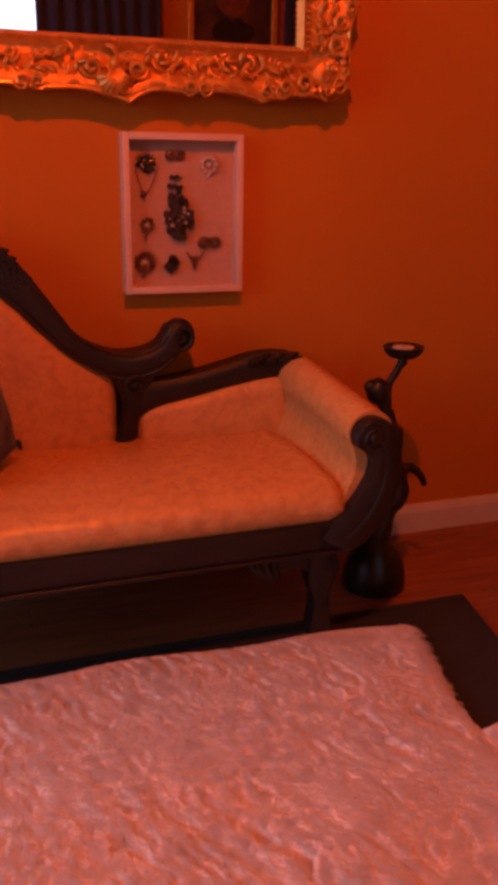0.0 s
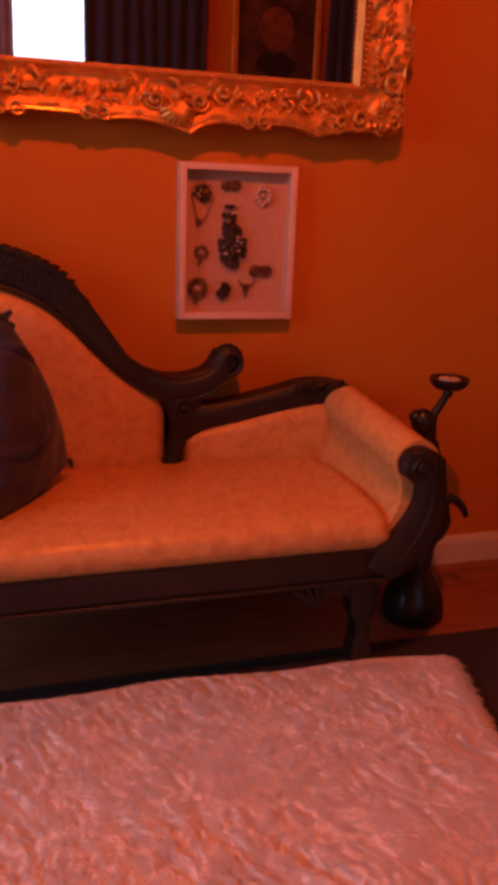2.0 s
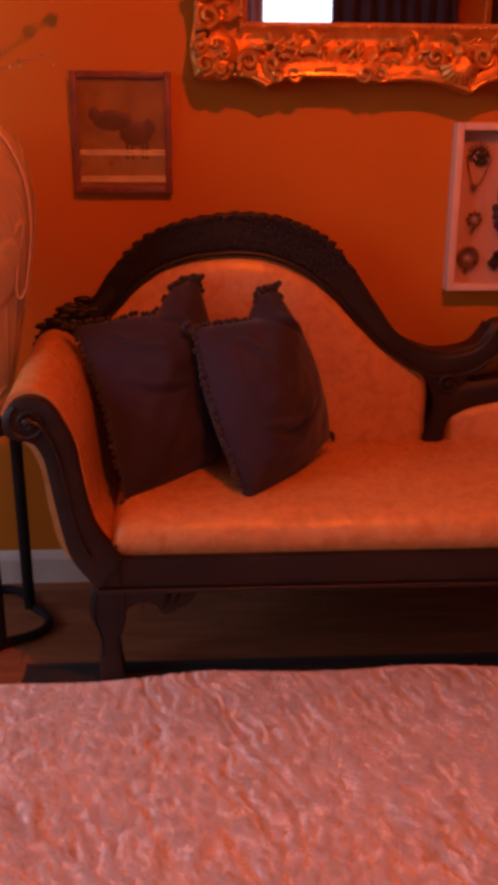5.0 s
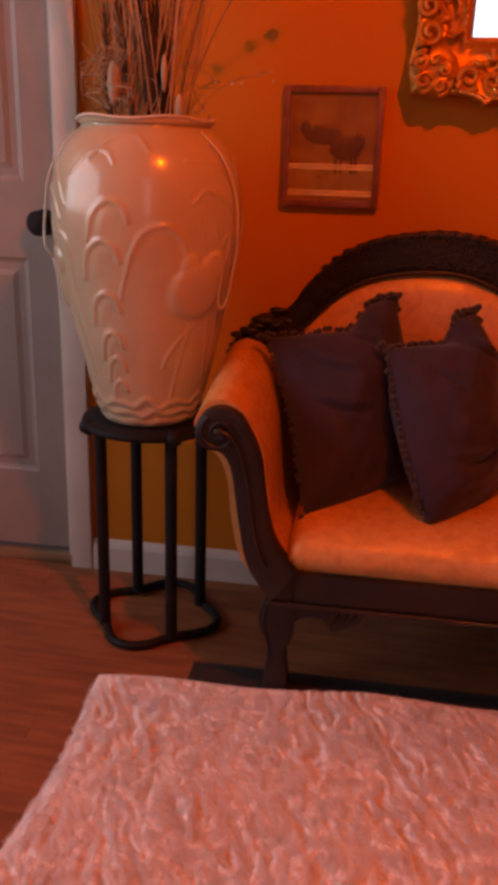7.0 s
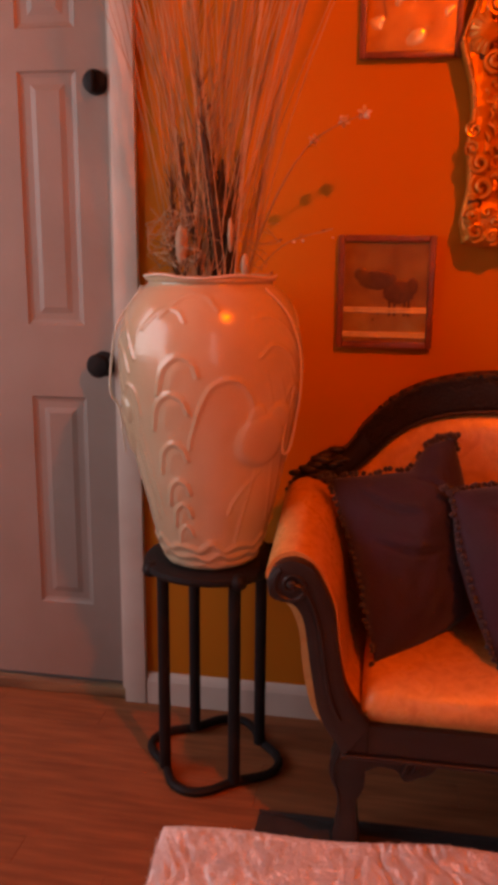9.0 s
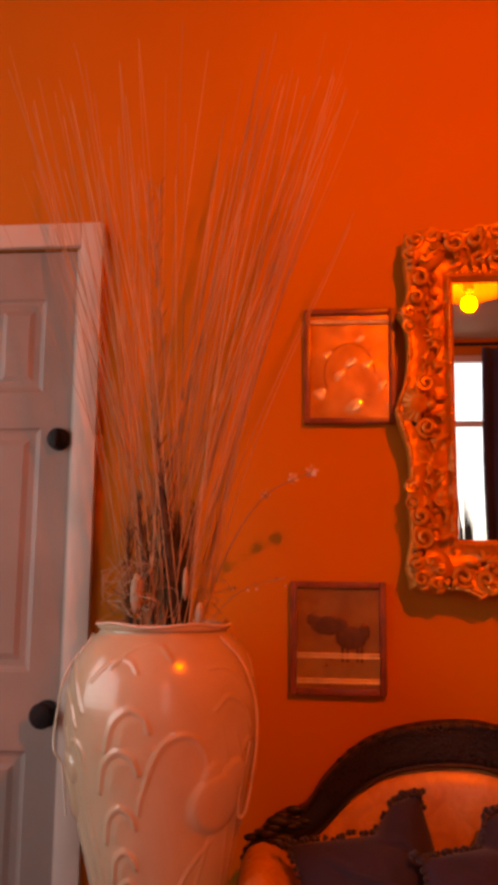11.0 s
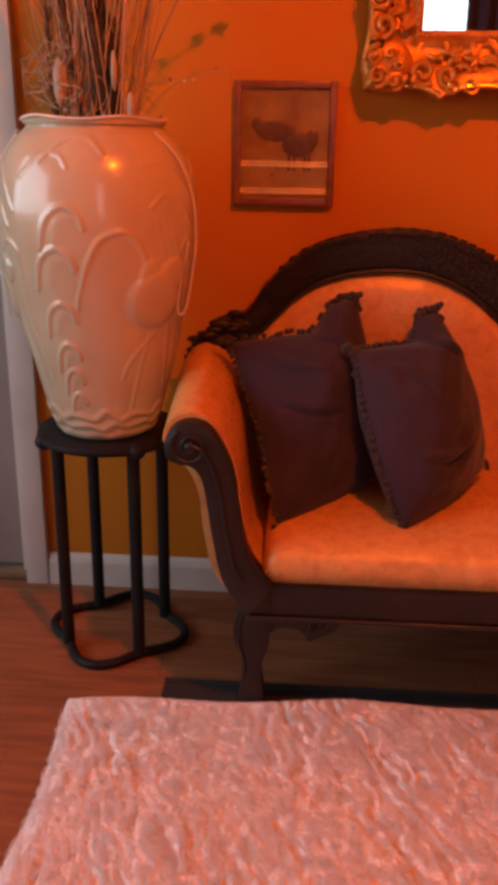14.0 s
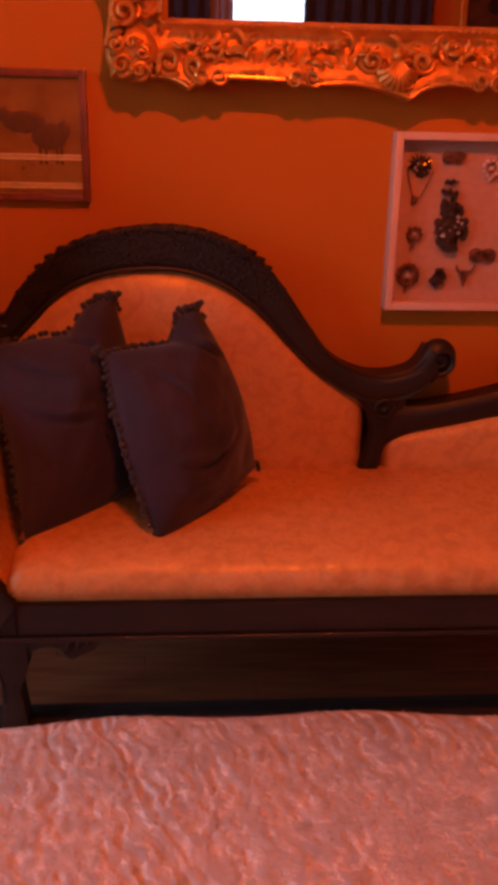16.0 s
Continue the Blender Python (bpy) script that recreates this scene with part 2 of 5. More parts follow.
def ball(bm, c, r, sub=2, squash=(1, 1, 1)):
    made = bmesh.ops.create_icosphere(bm, subdivisions=sub, radius=1)["verts"]
    for v in made:
        v.co = Vector((c[0] + v.co.x * r * squash[0], c[1] + v.co.y * r * squash[1], c[2] + v.co.z * r * squash[2]))
    return bm


def lathe(bm, profile, n=48, cx=0.0, cy=0.0, warp=None):
    """Turns (radius, z) pairs about an upright axis."""
    rings = []
    for r, z in profile:
        ring = []
        for k in range(n):
            a = 2 * math.pi * k / n
            rr = r * (warp(a, z) if warp else 1)
            ring.append(bm.verts.new((cx + rr * math.cos(a), cy + rr * math.sin(a), z)))
        rings.append(ring)
    for a, b in zip(rings, rings[1:]):
        for k in range(n):
            bm.faces.new((a[k], a[(k + 1) % n], b[(k + 1) % n], b[k]))
    bm.faces.new(rings[0])
    bm.faces.new(rings[-1])
    return bm


def band(bm, top, bottom, y0, y1, crown=0.0, rows=6):
    """A board between two curves of (x, z), from depth y0 (front, swelling by crown) to y1."""
    grid = []
    for a, b in zip(top, bottom):
        line = []
        for k in range(rows + 1):
            s = k / rows
            p = a.lerp(b, s)
            line.append(bm.verts.new((p.x, y0 - crown * (1 - (2 * s - 1) ** 4), p.z)))
        grid.append(line)
    back = [(bm.verts.new((a.x, y1, a.z)), bm.verts.new((b.x, y1, b.z))) for a, b in zip(top, bottom)]
    for i in range(len(grid) - 1):
        for k in range(rows):
            bm.faces.new((grid[i][k], grid[i][k + 1], grid[i + 1][k + 1], grid[i + 1][k]))
        bm.faces.new((grid[i][0], grid[i + 1][0], back[i + 1][0], back[i][0]))
        bm.faces.new((grid[i][rows], back[i][1], back[i + 1][1], grid[i + 1][rows]))
        bm.faces.new((back[i][0], back[i + 1][0], back[i + 1][1], back[i][1]))
    for i in (0, -1):
        bm.faces.new((*grid[i], back[i][1], back[i][0]))
    return bm


def xz(pts, n, y=0.0):
    return spline([(x, y, z) for x, z in pts], n)


def spiral(c, r0, r1, a0, turns, n, y, bulge=0.0):
    """Points of a flat scroll in a plane of constant y."""
    return [Vector((c[0] + (r0 + (r1 - r0) * i / n) * math.cos(a0 + turns * 2 * math.pi * i / n), y - bulge * i / n,
                    c[1] + (r0 + (r1 - r0) * i / n) * math.sin(a0 + turns * 2 * math.pi * i / n))) for i in range(n + 1)]


def quads(name, verts, faces, material, parent=None, label=""):
    me = bpy.data.meshes.new(name)
    me.from_pydata(verts, [], faces)
    me.materials.append(material)
    me.polygons.foreach_set("use_smooth", [True] * len(me.polygons))
    ob = new(name, me)
    if parent:
        ob.parent = parent
        ob.matrix_parent_inverse = world_of(parent).inverted()
    return tagged(ob, label)


# ---- the room ----
DOOR_R, DOOR_L, DOOR_TOP = -0.962, -1.560, 2.075
bm = boxed(DOOR_R, RIGHT_X, WALL_Y, WALL_Y + 0.14, 0, CEIL)
box(bm, LEFT_X, DOOR_L, WALL_Y, WALL_Y + 0.14, 0, CEIL)
box(bm, DOOR_L, DOOR_R, WALL_Y, WALL_Y + 0.14, DOOR_TOP, CEIL)
tagged(part("wall_north", bm, M_WALL, smooth=0), "tan painted plaster wall behind the settee", "wall", kind="structure")
WIN = (0.04, 1.02, 0.71, 2.98)
bm = boxed(LEFT_X, WIN[0], BACK_Y - 0.14, BACK_Y, 0, CEIL)
box(bm, WIN[1], RIGHT_X, BACK_Y - 0.14, BACK_Y, 0, CEIL)
box(bm, WIN[0], WIN[1], BACK_Y - 0.14, BACK_Y, 0, WIN[2])
box(bm, WIN[0], WIN[1], BACK_Y - 0.14, BACK_Y, WIN[3], CEIL)
tagged(part("wall_south", bm, M_WALL, smooth=0), "tan painted wall with a curtained window", "wall", kind="structure")
WW = (-0.32, 2.28, 0.83, 2.53)      # opening of the west window
bm = boxed(LEFT_X - 0.14, LEFT_X, BACK_Y - 0.14, WW[0], 0, CEIL)
box(bm, LEFT_X - 0.14, LEFT_X, WW[1], WALL_Y + 0.14, 0, CEIL)
box(bm, LEFT_X - 0.14, LEFT_X, WW[0], WW[1], 0, WW[2])
box(bm, LEFT_X - 0.14, LEFT_X, WW[0], WW[1], WW[3], CEIL)
tagged(part("wall_west", bm, M_WALL, smooth=0), "tan painted plaster side wall", "wall", kind="structure")
tagged(part("wall_east", boxed(RIGHT_X, RIGHT_X + 0.14, BACK_Y - 0.14, WALL_Y + 0.14, 0, CEIL), M_WALL, smooth=0), "tan painted plaster side wall", "wall", kind="structure")
tagged(part("ceiling", boxed(LEFT_X - 0.14, RIGHT_X + 0.14, BACK_Y - 0.14, WALL_Y + 0.14, CEIL, CEIL + 0.12), M_CEIL, smooth=0), "plain tan painted ceiling", "ceiling", kind="structure")
floor = tagged(part("floor", boxed(LEFT_X, RIGHT_X, BACK_Y, WALL_Y + 0.10, -0.10, -0.012), M_GAP, smooth=0), "reddish wooden plank floor", "floor", kind="structure")

# baseboards
def baseboard(x0, x1):
    pts = [(0.0, 0.0), (0.014, 0.0), (0.014, 0.066), (0.010, 0.078), (0.006, 0.086), (0.0, 0.088)]
    bm = bmesh.new()
    ends = [[bm.verts.new((x, WALL_Y - d, z)) for d, z in pts] for x in (x0, x1)]
    for k in range(len(pts)):
        j = (k + 1) % len(pts)
        bm.faces.new((ends[0][k], ends[0][j], ends[1][j], ends[1][k]))
    bm.faces.new(ends[0])
    bm.faces.new(ends[1])
    return tagged(part("baseboard", bm, M_TRIM, smooth=0), "white painted baseboard along the tan wall", "baseboard", kind="structure")


baseboard(-0.902, RIGHT_X)
baseboard(LEFT_X, DOOR_L - 0.062)

# door casing and door
casing = tagged(new("trim"), "white painted door casing", "trim", kind="structure")
for x0, x1, z0, z1 in ((DOOR_R, DOOR_R + 0.058, 0, DOOR_TOP + 0.062), (DOOR_L - 0.058, DOOR_L, 0, DOOR_TOP + 0.062), (DOOR_L, DOOR_R, DOOR_TOP, DOOR_TOP + 0.062)):
    bm = boxed(x0, x1, WALL_Y - 0.018, WALL_Y + 0.002, z0, z1, bevel=0.004)
    part("casing_board", bm, M_TRIM, casing)
for x0, x1 in ((DOOR_R - 0.012, DOOR_R), (DOOR_L, DOOR_L + 0.012)):
    part("jamb", boxed(x0, x1, WALL_Y + 0.003, WALL_Y + 0.12, 0, DOOR_TOP), M_TRIM, casing)

door = thing("door_1", (-1.26, WALL_Y + 0.03, 0.04), "old white painted six-panel door, closed, with black knobs", "door", kind="structure")
SLAB_R, SLAB_L, SY = DOOR_R - 0.014, DOOR_L + 0.014, WALL_Y + 0.012
cols = ((SLAB_R - 0.225, SLAB_R - 0.078), (SLAB_L + 0.078, SLAB_L + 0.225))
rows_ = ((0.262, 0.828), (1.010, 1.608), (1.700, 1.945))
bm = bmesh.new()
xs = [SLAB_L, cols[1][0], cols[1][1], cols[0][0], cols[0][1], SLAB_R]
zs = [0.045, *rows_[0], *rows_[1], *rows_[2], DOOR_TOP - 0.004]
for i in range(5):
    for k in range(7):
        if not (i in (1, 3) and k in (1, 3, 5)):
            box(bm, xs[i], xs[i + 1], SY, SY + 0.036, zs[k], zs[k + 1])
bmesh.ops.remove_doubles(bm, verts=bm.verts, dist=0.0005)
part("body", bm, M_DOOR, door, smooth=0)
for a, b in cols:
    for c, d in rows_:
        bm = bmesh.new()
        loops = [(0.0, 0.001), (0.006, 0.005), (0.014, 0.007), (0.030, 0.0065), (0.044, 0.0025)]
        rings = []
        for inset, depth in loops:
            rings.append([bm.verts.new((x, SY + depth, z)) for x, z in ((a + inset, c + inset), (b - inset, c + inset), (b - inset, d - inset), (a + inset, d - inset))])
        for r, s in zip(rings, rings[1:]):
            for k in range(4):
                bm.faces.new((r[k], r[(k + 1) % 4], s[(k + 1) % 4], s[k]))
        bm.faces.new(rings[-1])
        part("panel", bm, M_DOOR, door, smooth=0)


def knob(z, r, length, name, label):
    bm = bmesh.new()
    lathe(bm, [(r * 1.05, 0), (r * 1.05, 0.004), (r * 0.45, 0.008), (r * 0.42, length * 0.45), (r * 0.85, length * 0.62), (r, length * 0.8), (r * 0.8, length * 0.96), (r * 0.3, length)], 24)
    bmesh.ops.transform(bm, matrix=pose(SLAB_R - 0.028, SY, z, 90, 0, 0), verts=bm.verts)
    part(name, bm, M_BLACK, door, label)


knob(0.917, 0.030, 0.058, "door_knob", "round black door knob")
knob(1.578, 0.027, 0.024, "deadbolt", "round black deadbolt")
part("thumb_turn", boxed(SLAB_R - 0.033, SLAB_R - 0.023, SY - 0.038, SY - 0.020, 1.555, 1.600, bevel=0.003), M_BLACK, door)
tagged(part("threshold", boxed(DOOR_L, DOOR_R, WALL_Y - 0.004, WALL_Y + 0.10, 0.001, 0.030, bevel=0.004), mat("worn_oak_threshold", (0.30, 0.20, 0.11), 0.5, second=(0.15, 0.09, 0.05), scale=12, stretch=(0.3, 2, 2), bump=0.2)), "worn wooden threshold under the white door", "threshold", kind="structure")

# ---- window side of the room ----
def fx(x):
    """Place along the far wall."""
    return -0.12 + (x + 0.12) * 1.27


def fz(z):
    """Height on the far wall."""
    return min(max(1.05 + (z - 1.05) * 1.27, 0.03), CEIL - 0.06)


win = thing("window_1", (0.53, BACK_Y, WIN[2]), "white sash window with bright daylight outside", "window", kind="structure")
x0, x1, z0, z1 = WIN
fr = bmesh.new()
for a in ((x0, x0 + 0.045, z0, z1), (x1 - 0.045, x1, z0, z1), (x0 + 0.045, x1 - 0.045, z0, z0 + 0.05), (x0 + 0.045, x1 - 0.045, z1 - 0.05, z1)):
    box(fr, a[0], a[1], BACK_Y - 0.12, BACK_Y - 0.06, a[2], a[3])
part("window_frame", fr, M_TRIM, win, smooth=0)
zm = fz(2.14)
part("meeting_rail", boxed(x0 + 0.045, x1 - 0.045, BACK_Y - 0.11, BACK_Y - 0.07, zm - 0.022, zm + 0.022, bevel=0.003), M_TRIM, win)
part("window_sill", boxed(x0 - 0.03, x1 + 0.03, BACK_Y - 0.06, BACK_Y + 0.05, z0 - 0.03, z0, bevel=0.004), M_TRIM, win)
for a, b in ((z0 + 0.05, zm - 0.022), (zm + 0.022, z1 - 0.05)):
    pane = part("pane", boxed(x0 + 0.045, x1 - 0.045, BACK_Y - 0.094, BACK_Y - 0.090, a, b), M_GLASS, win, smooth=0)
    pane.visible_shadow = False


def curtain(x0, x1, z0, z1, y, folds, depth, material, label, lean=0.0):
    root = thing("curtain", ((x0 + x1) / 2, y, z0), label, "curtain")
    n, rows = folds * 10, 14
    verts, faces = [], []
    for j in range(rows + 1):
        s = j / rows
        for i in range(n + 1):
            u = i / n
            w = math.sin(u * folds * 2 * math.pi + 0.5 * math.sin(3 * s + u * 5)) * depth * (0.55 + 0.45 * (1 - s))
            verts.append((x0 + (x1 - x0) * u + lean * (1 - s) * (u - 0.5) + 0.01 * math.sin(7 * s + 9 * u), y + w, z0 + (z1 - z0) * s))
    for j in range(rows):
        for i in range(n):
            a = j * (n + 1) + i
            faces.append((a, a + 1, a + n + 2, a + n + 1))
    ob = quads("drape", verts, faces, material, root)
    sol = ob.modifiers.new("thickness", "SOLIDIFY")
    sol.thickness = 0.004
    return root


curtain(fx(0.60), fx(1.28), 0.05, 3.00, BACK_Y + 0.09, 8, 0.030, M_CURTAIN, "dark aubergine curtain hanging beside the window")
curtain(fx(-0.42), fx(0.08), 0.05, 3.00, BACK_Y + 0.09, 6, 0.030, M_CURTAIN, "dark aubergine curtain hanging beside the window")
curtain(fx(0.06), fx(0.205), 0.05, 2.98, BACK_Y + 0.05, 3, 0.012, M_SHEER, "narrow lavender inner curtain at the window")
rod = thing("curtain_rod", (fx(0.43), BACK_Y + 0.09, 3.02), "dark metal curtain rod over the window", "curtain rod")
part("bar", tube(bmesh.new(), spline([(fx(-0.50), BACK_Y + 0.09, 3.03), (fx(0.43), BACK_Y + 0.09, 3.032), (fx(1.36), BACK_Y + 0.09, 3.03)], 4), 0.012, 10), M_BLACK, rod)
for x in (fx(-0.50), fx(1.36)):
    part("finial", ball(bmesh.new(), (x, BACK_Y + 0.09, 3.03), 0.026, 2), M_BLACK, rod)
for x in (fx(-0.46), fx(1.32)):
    part("bracket", boxed(x - 0.008, x + 0.008, BACK_Y, BACK_Y + 0.09, 3.01, 3.025, bevel=0.002), M_BLACK, rod)


def sill_plant(x, h, spread, seed):
    rnd = random.Random(seed)
    root = thing("potted_plant", (x, BACK_Y - 0.005, WIN[2]), "small dark potted plant on the window sill", "plant", "plants on the sill")
    stand = WIN[2] + 0.001
    part("pot", lathe(bmesh.new(), [(0.030, stand), (0.042, stand + 0.07), (0.046, stand + 0.075), (0.046, stand + 0.09), (0.036, stand + 0.085)], 20, x, BACK_Y - 0.002), M_POT, root)
    bm = bmesh.new()
    for _ in range(46):
        a, r, z = rnd.uniform(0, 6.28), rnd.uniform(0, spread), stand + 0.08 + rnd.uniform(0.2, 1) * h
        tip = Vector((x + r * math.cos(a), BACK_Y - 0.002 + 0.035 * math.sin(a), z))
        base = Vector((x, BACK_Y - 0.002, stand + 0.07))
        mid = base.lerp(tip, 0.6) + Vector((0, 0, 0.03))
        tube(bm, spline([base, mid, tip], 4), lambda s: 0.0015 + 0.010 * math.sin(math.pi * min(s * 0.9 + 0.05, 1)) * s, 4, 0.3)
    part("leaves", bm, M_LEAF, root)


sill_plant(fx(0.325), 1.10, 0.063, 1)
sill_plant(fx(0.485), 1.13, 0.088, 2)

pic = thing("framed_painting", (fx(1.74), BACK_Y + 0.02, 1.30), "dark oil painting in a gilt frame on the tan wall", "painting")
px0, px1, pz0, pz1 = fx(1.46), fx(2.02), fz(1.25), fz(2.25)
for a in ((px0, px0 + 0.05, pz0, pz1), (px1 - 0.05, px1, pz0, pz1), (px0 + 0.05, px1 - 0.05, pz0, pz0 + 0.05), (px0 + 0.05, px1 - 0.05, pz1 - 0.05, pz1)):
    part("frame_bar", boxed(a[0], a[1], BACK_Y + 0.002, BACK_Y + 0.045, a[2], a[3], bevel=0.012, seg=3), M_GOLD, pic)
part("canvas", boxed(px0 + 0.05, px1 - 0.05, BACK_Y + 0.003, BACK_Y + 0.018, pz0 + 0.05, pz1 - 0.05), M_PAINTING, pic, smooth=0)
bm = bmesh.new()
ball(bm, (fx(1.74), BACK_Y + 0.018, fz(2.0)), 0.14, 3, (1, 0.03, 1.1))
part("painted_oval", bm, mat("reddish_paint", (0.24, 0.06, 0.02), 0.4, second=(0.10, 0.03, 0.015), scale=14, bump=0.2), pic)
bm = bmesh.new()
for k in range(7):
    ball(bm, (fx(1.66 + 0.028 * k), BACK_Y + 0.018, fz(1.80 + 0.035 * math.sin(k * 2.1))), 0.064, 2, (1, 0.05, 0.9))
part("painted_dark_mass", bm, mat("dark_paint", (0.012, 0.010, 0.011), 0.35, scale=20, bump=0.2), pic)
curtain(fx(2.06), fx(2.22), 0.5, 2.60, BACK_Y + 0.05, 2, 0.018, M_CURTAIN, "dark narrow hanging on the tan wall")
box_ = thing("thermostat", (fx(2.36), BACK_Y, fz(1.86)), "small black wall control box", "thermostat")
part("housing", boxed(fx(2.33), fx(2.40), BACK_Y, BACK_Y + 0.025, fz(1.84), fz(1.95), bevel=0.006), M_BLACK, box_)
part("display", boxed(fx(2.345), fx(2.385), BACK_Y + 0.025, BACK_Y + 0.027, fz(1.90), fz(1.935)), M_JET, box_, smooth=0)

win2 = thing("window_2", (LEFT_X, 0.98, WW[2]), "white side window with daylight outside", "window", kind="structure")
for a in ((WW[0], WW[0] + 0.04, WW[2], WW[3]), (WW[1] - 0.04, WW[1], WW[2], WW[3]), (WW[0] + 0.04, WW[1] - 0.04, WW[2], WW[2] + 0.04), (WW[0] + 0.04, WW[1] - 0.04, WW[3] - 0.04, WW[3])):
    part("frame_bar", boxed(LEFT_X - 0.12, LEFT_X - 0.06, a[0], a[1], a[2], a[3]), M_TRIM, win2, smooth=0)

# ---- the ceiling lamp that lights the wall ----
lamp = thing("ceiling_lamp", (LAMP[0], LAMP[1], CEIL), "brass ceiling lamp with a bare amber bulb", "lamp")
part("ceiling_rose", lathe(bmesh.new(), [(0.065, CEIL), (0.065, CEIL - 0.012), (0.05, CEIL - 0.024), (0.015, CEIL - 0.03)], 28, *LAMP[:2]), M_BRASS, lamp)
part("stem", tube(bmesh.new(), [Vector((LAMP[0], LAMP[1], CEIL - 0.02)), Vector((LAMP[0], LAMP[1], LAMP[2] + 0.12))], 0.008, 10), M_BRASS, lamp)
part("socket", lathe(bmesh.new(), [(0.012, LAMP[2] + 0.125), (0.022, LAMP[2] + 0.115), (0.024, LAMP[2] + 0.06), (0.016, LAMP[2] + 0.05)], 20, *LAMP[:2]), M_BRASS, lamp)

# added dish, not a known part: keeps bulb light off the ceiling
part("shade", lathe(bmesh.new(), [(0.024, LAMP[2] + 0.110), (0.060, LAMP[2] + 0.104), (0.110, LAMP[2] + 0.085), (0.150, LAMP[2] + 0.050), (0.147, LAMP[2] + 0.050), (0.106, LAMP[2] + 0.081), (0.060, LAMP[2] + 0.098), (0.024, LAMP[2] + 0.104)], 40, *LAMP[:2]), M_BRASS, lamp, "shallow brass dish added to block light to the ceiling")

# ---- the settee ----
FY, BY = 1.935, 2.42          # planes of the front rail and of the back
settee = thing("settee", (0.22, 2.18, 0.03), "dark carved wood settee with cream damask upholstery and scrolled arms", "settee")

# seat: crowned cushion with a rolled, puckered front edge
bm = bmesh.new()
NX, prof = 96, [(0.000, 0.338), (-0.010, 0.352), (-0.012, 0.372), (-0.004, 0.392), (0.016, 0.405), (0.060, 0.414), (0.16, 0.421), (0.28, 0.420), (0.40, 0.412), (0.47, 0.404)]
cols_ = []
for i in range(NX + 1):
    u = i / NX
    x = -0.318 + u * 1.118
    edge = min(1.0, min(u, 1 - u) / 0.035)
    drop = (1 - math.sqrt(max(0.0, 1 - (1 - edge) ** 2))) * 0.030
    puck = 0.0010 * math.sin(x * 2 * math.pi / 0.062) + 0.001 * noise.noise(Vector((x * 9, 0, 0)))
    cols_.append([bm.verts.new((x, FY + 0.004 + d - (puck if k in (1, 2, 3, 4) else 0) + drop * 0.3, z - (drop if k > 1 else 0) + 0.0025 * noise.noise(Vector((x * 6, d * 6, 1.0))))) for k, (d, z) in enumerate(prof)])
for a, b in zip(cols_, cols_[1:]):
    for k in range(len(prof) - 1):
        bm.faces.new((a[k], a[k + 1], b[k + 1], b[k]))
base = [(bm.verts.new((c[0].co.x, FY + 0.004, 0.334)), bm.verts.new((c[0].co.x, FY + 0.474, 0.334))) for c in cols_]
for i in range(NX):
    bm.faces.new((cols_[i][0], cols_[i + 1][0], base[i + 1][0], base[i][0]))
    bm.faces.new((cols_[i][-1], base[i][1], base[i + 1][1], cols_[i + 1][-1]))
    bm.faces.new((base[i][0], base[i + 1][0], base[i + 1][1], base[i][1]))
for i in (0, -1):
    bm.faces.new((*cols_[i], base[i][1], base[i][0]))
part("seat", bm, M_CLOTH, settee, "cream damask seat with a puckered front edge", smooth=60)

# rails
bm = boxed(-0.355, 0.80, FY - 0.012, FY + 0.03, 0.272, 0.333, bevel=0.005)
part("front_rail", bm, M_WOOD, settee)
part("bead_moulding", boxed(-0.350, 0.795, FY - 0.018, FY + 0.02, 0.262, 0.2715, bevel=0.004, seg=3), M_WOOD, settee)
part("back_rail", boxed(-0.36, 0.82, 2.41, 2.45, 0.26, 0.333, bevel=0.005), M_WOOD, settee)
for x in (-0.345, 0.785):
    part("side_rail", boxed(x - 0.016, x + 0.016, FY + 0.031, 2.409, 0.265, 0.330, bevel=0.004), M_WOOD, settee)

# added black sheet under the seat, standing in for deep shade there
bm = boxed(-0.325, 0.765, FY + 0.034, 2.406, 0.262, 0.268)
part("underseat_shade", bm, M_MAT, settee, "black sheet added under the seat to deepen the shade", smooth=0)

# arms: (x, z) lines of the front faces, from the scroll down to the rail
ARM_L = ([(-0.494, 0.585), (-0.496, 0.615), (-0.478, 0.642), (-0.448, 0.651), (-0.418, 0.640), (-0.396, 0.610), (-0.373, 0.556), (-0.362, 0.480), (-0.343, 0.398), (-0.300, 0.336)],
         [(-0.478, 0.574), (-0.470, 0.570), (-0.462, 0.570), (-0.452, 0.568), (-0.440, 0.560), (-0.428, 0.535), (-0.420, 0.490), (-0.410, 0.425), (-0.391, 0.340), (-0.345, 0.272)])
ARM_R = ([(0.808, 0.502), (0.804, 0.526), (0.816, 0.550), (0.845, 0.562), (0.880, 0.552), (0.902, 0.522), (0.914, 0.465), (0.913, 0.405), (0.893, 0.340), (0.842, 0.282), (0.800, 0.264)],
         [(0.816, 0.498), (0.824, 0.492), (0.832, 0.485), (0.840, 0.480), (0.846, 0.470), (0.848, 0.455), (0.842, 0.430), (0.826, 0.400), (0.794, 0.358), (0.758, 0.328), (0.738, 0.300)])


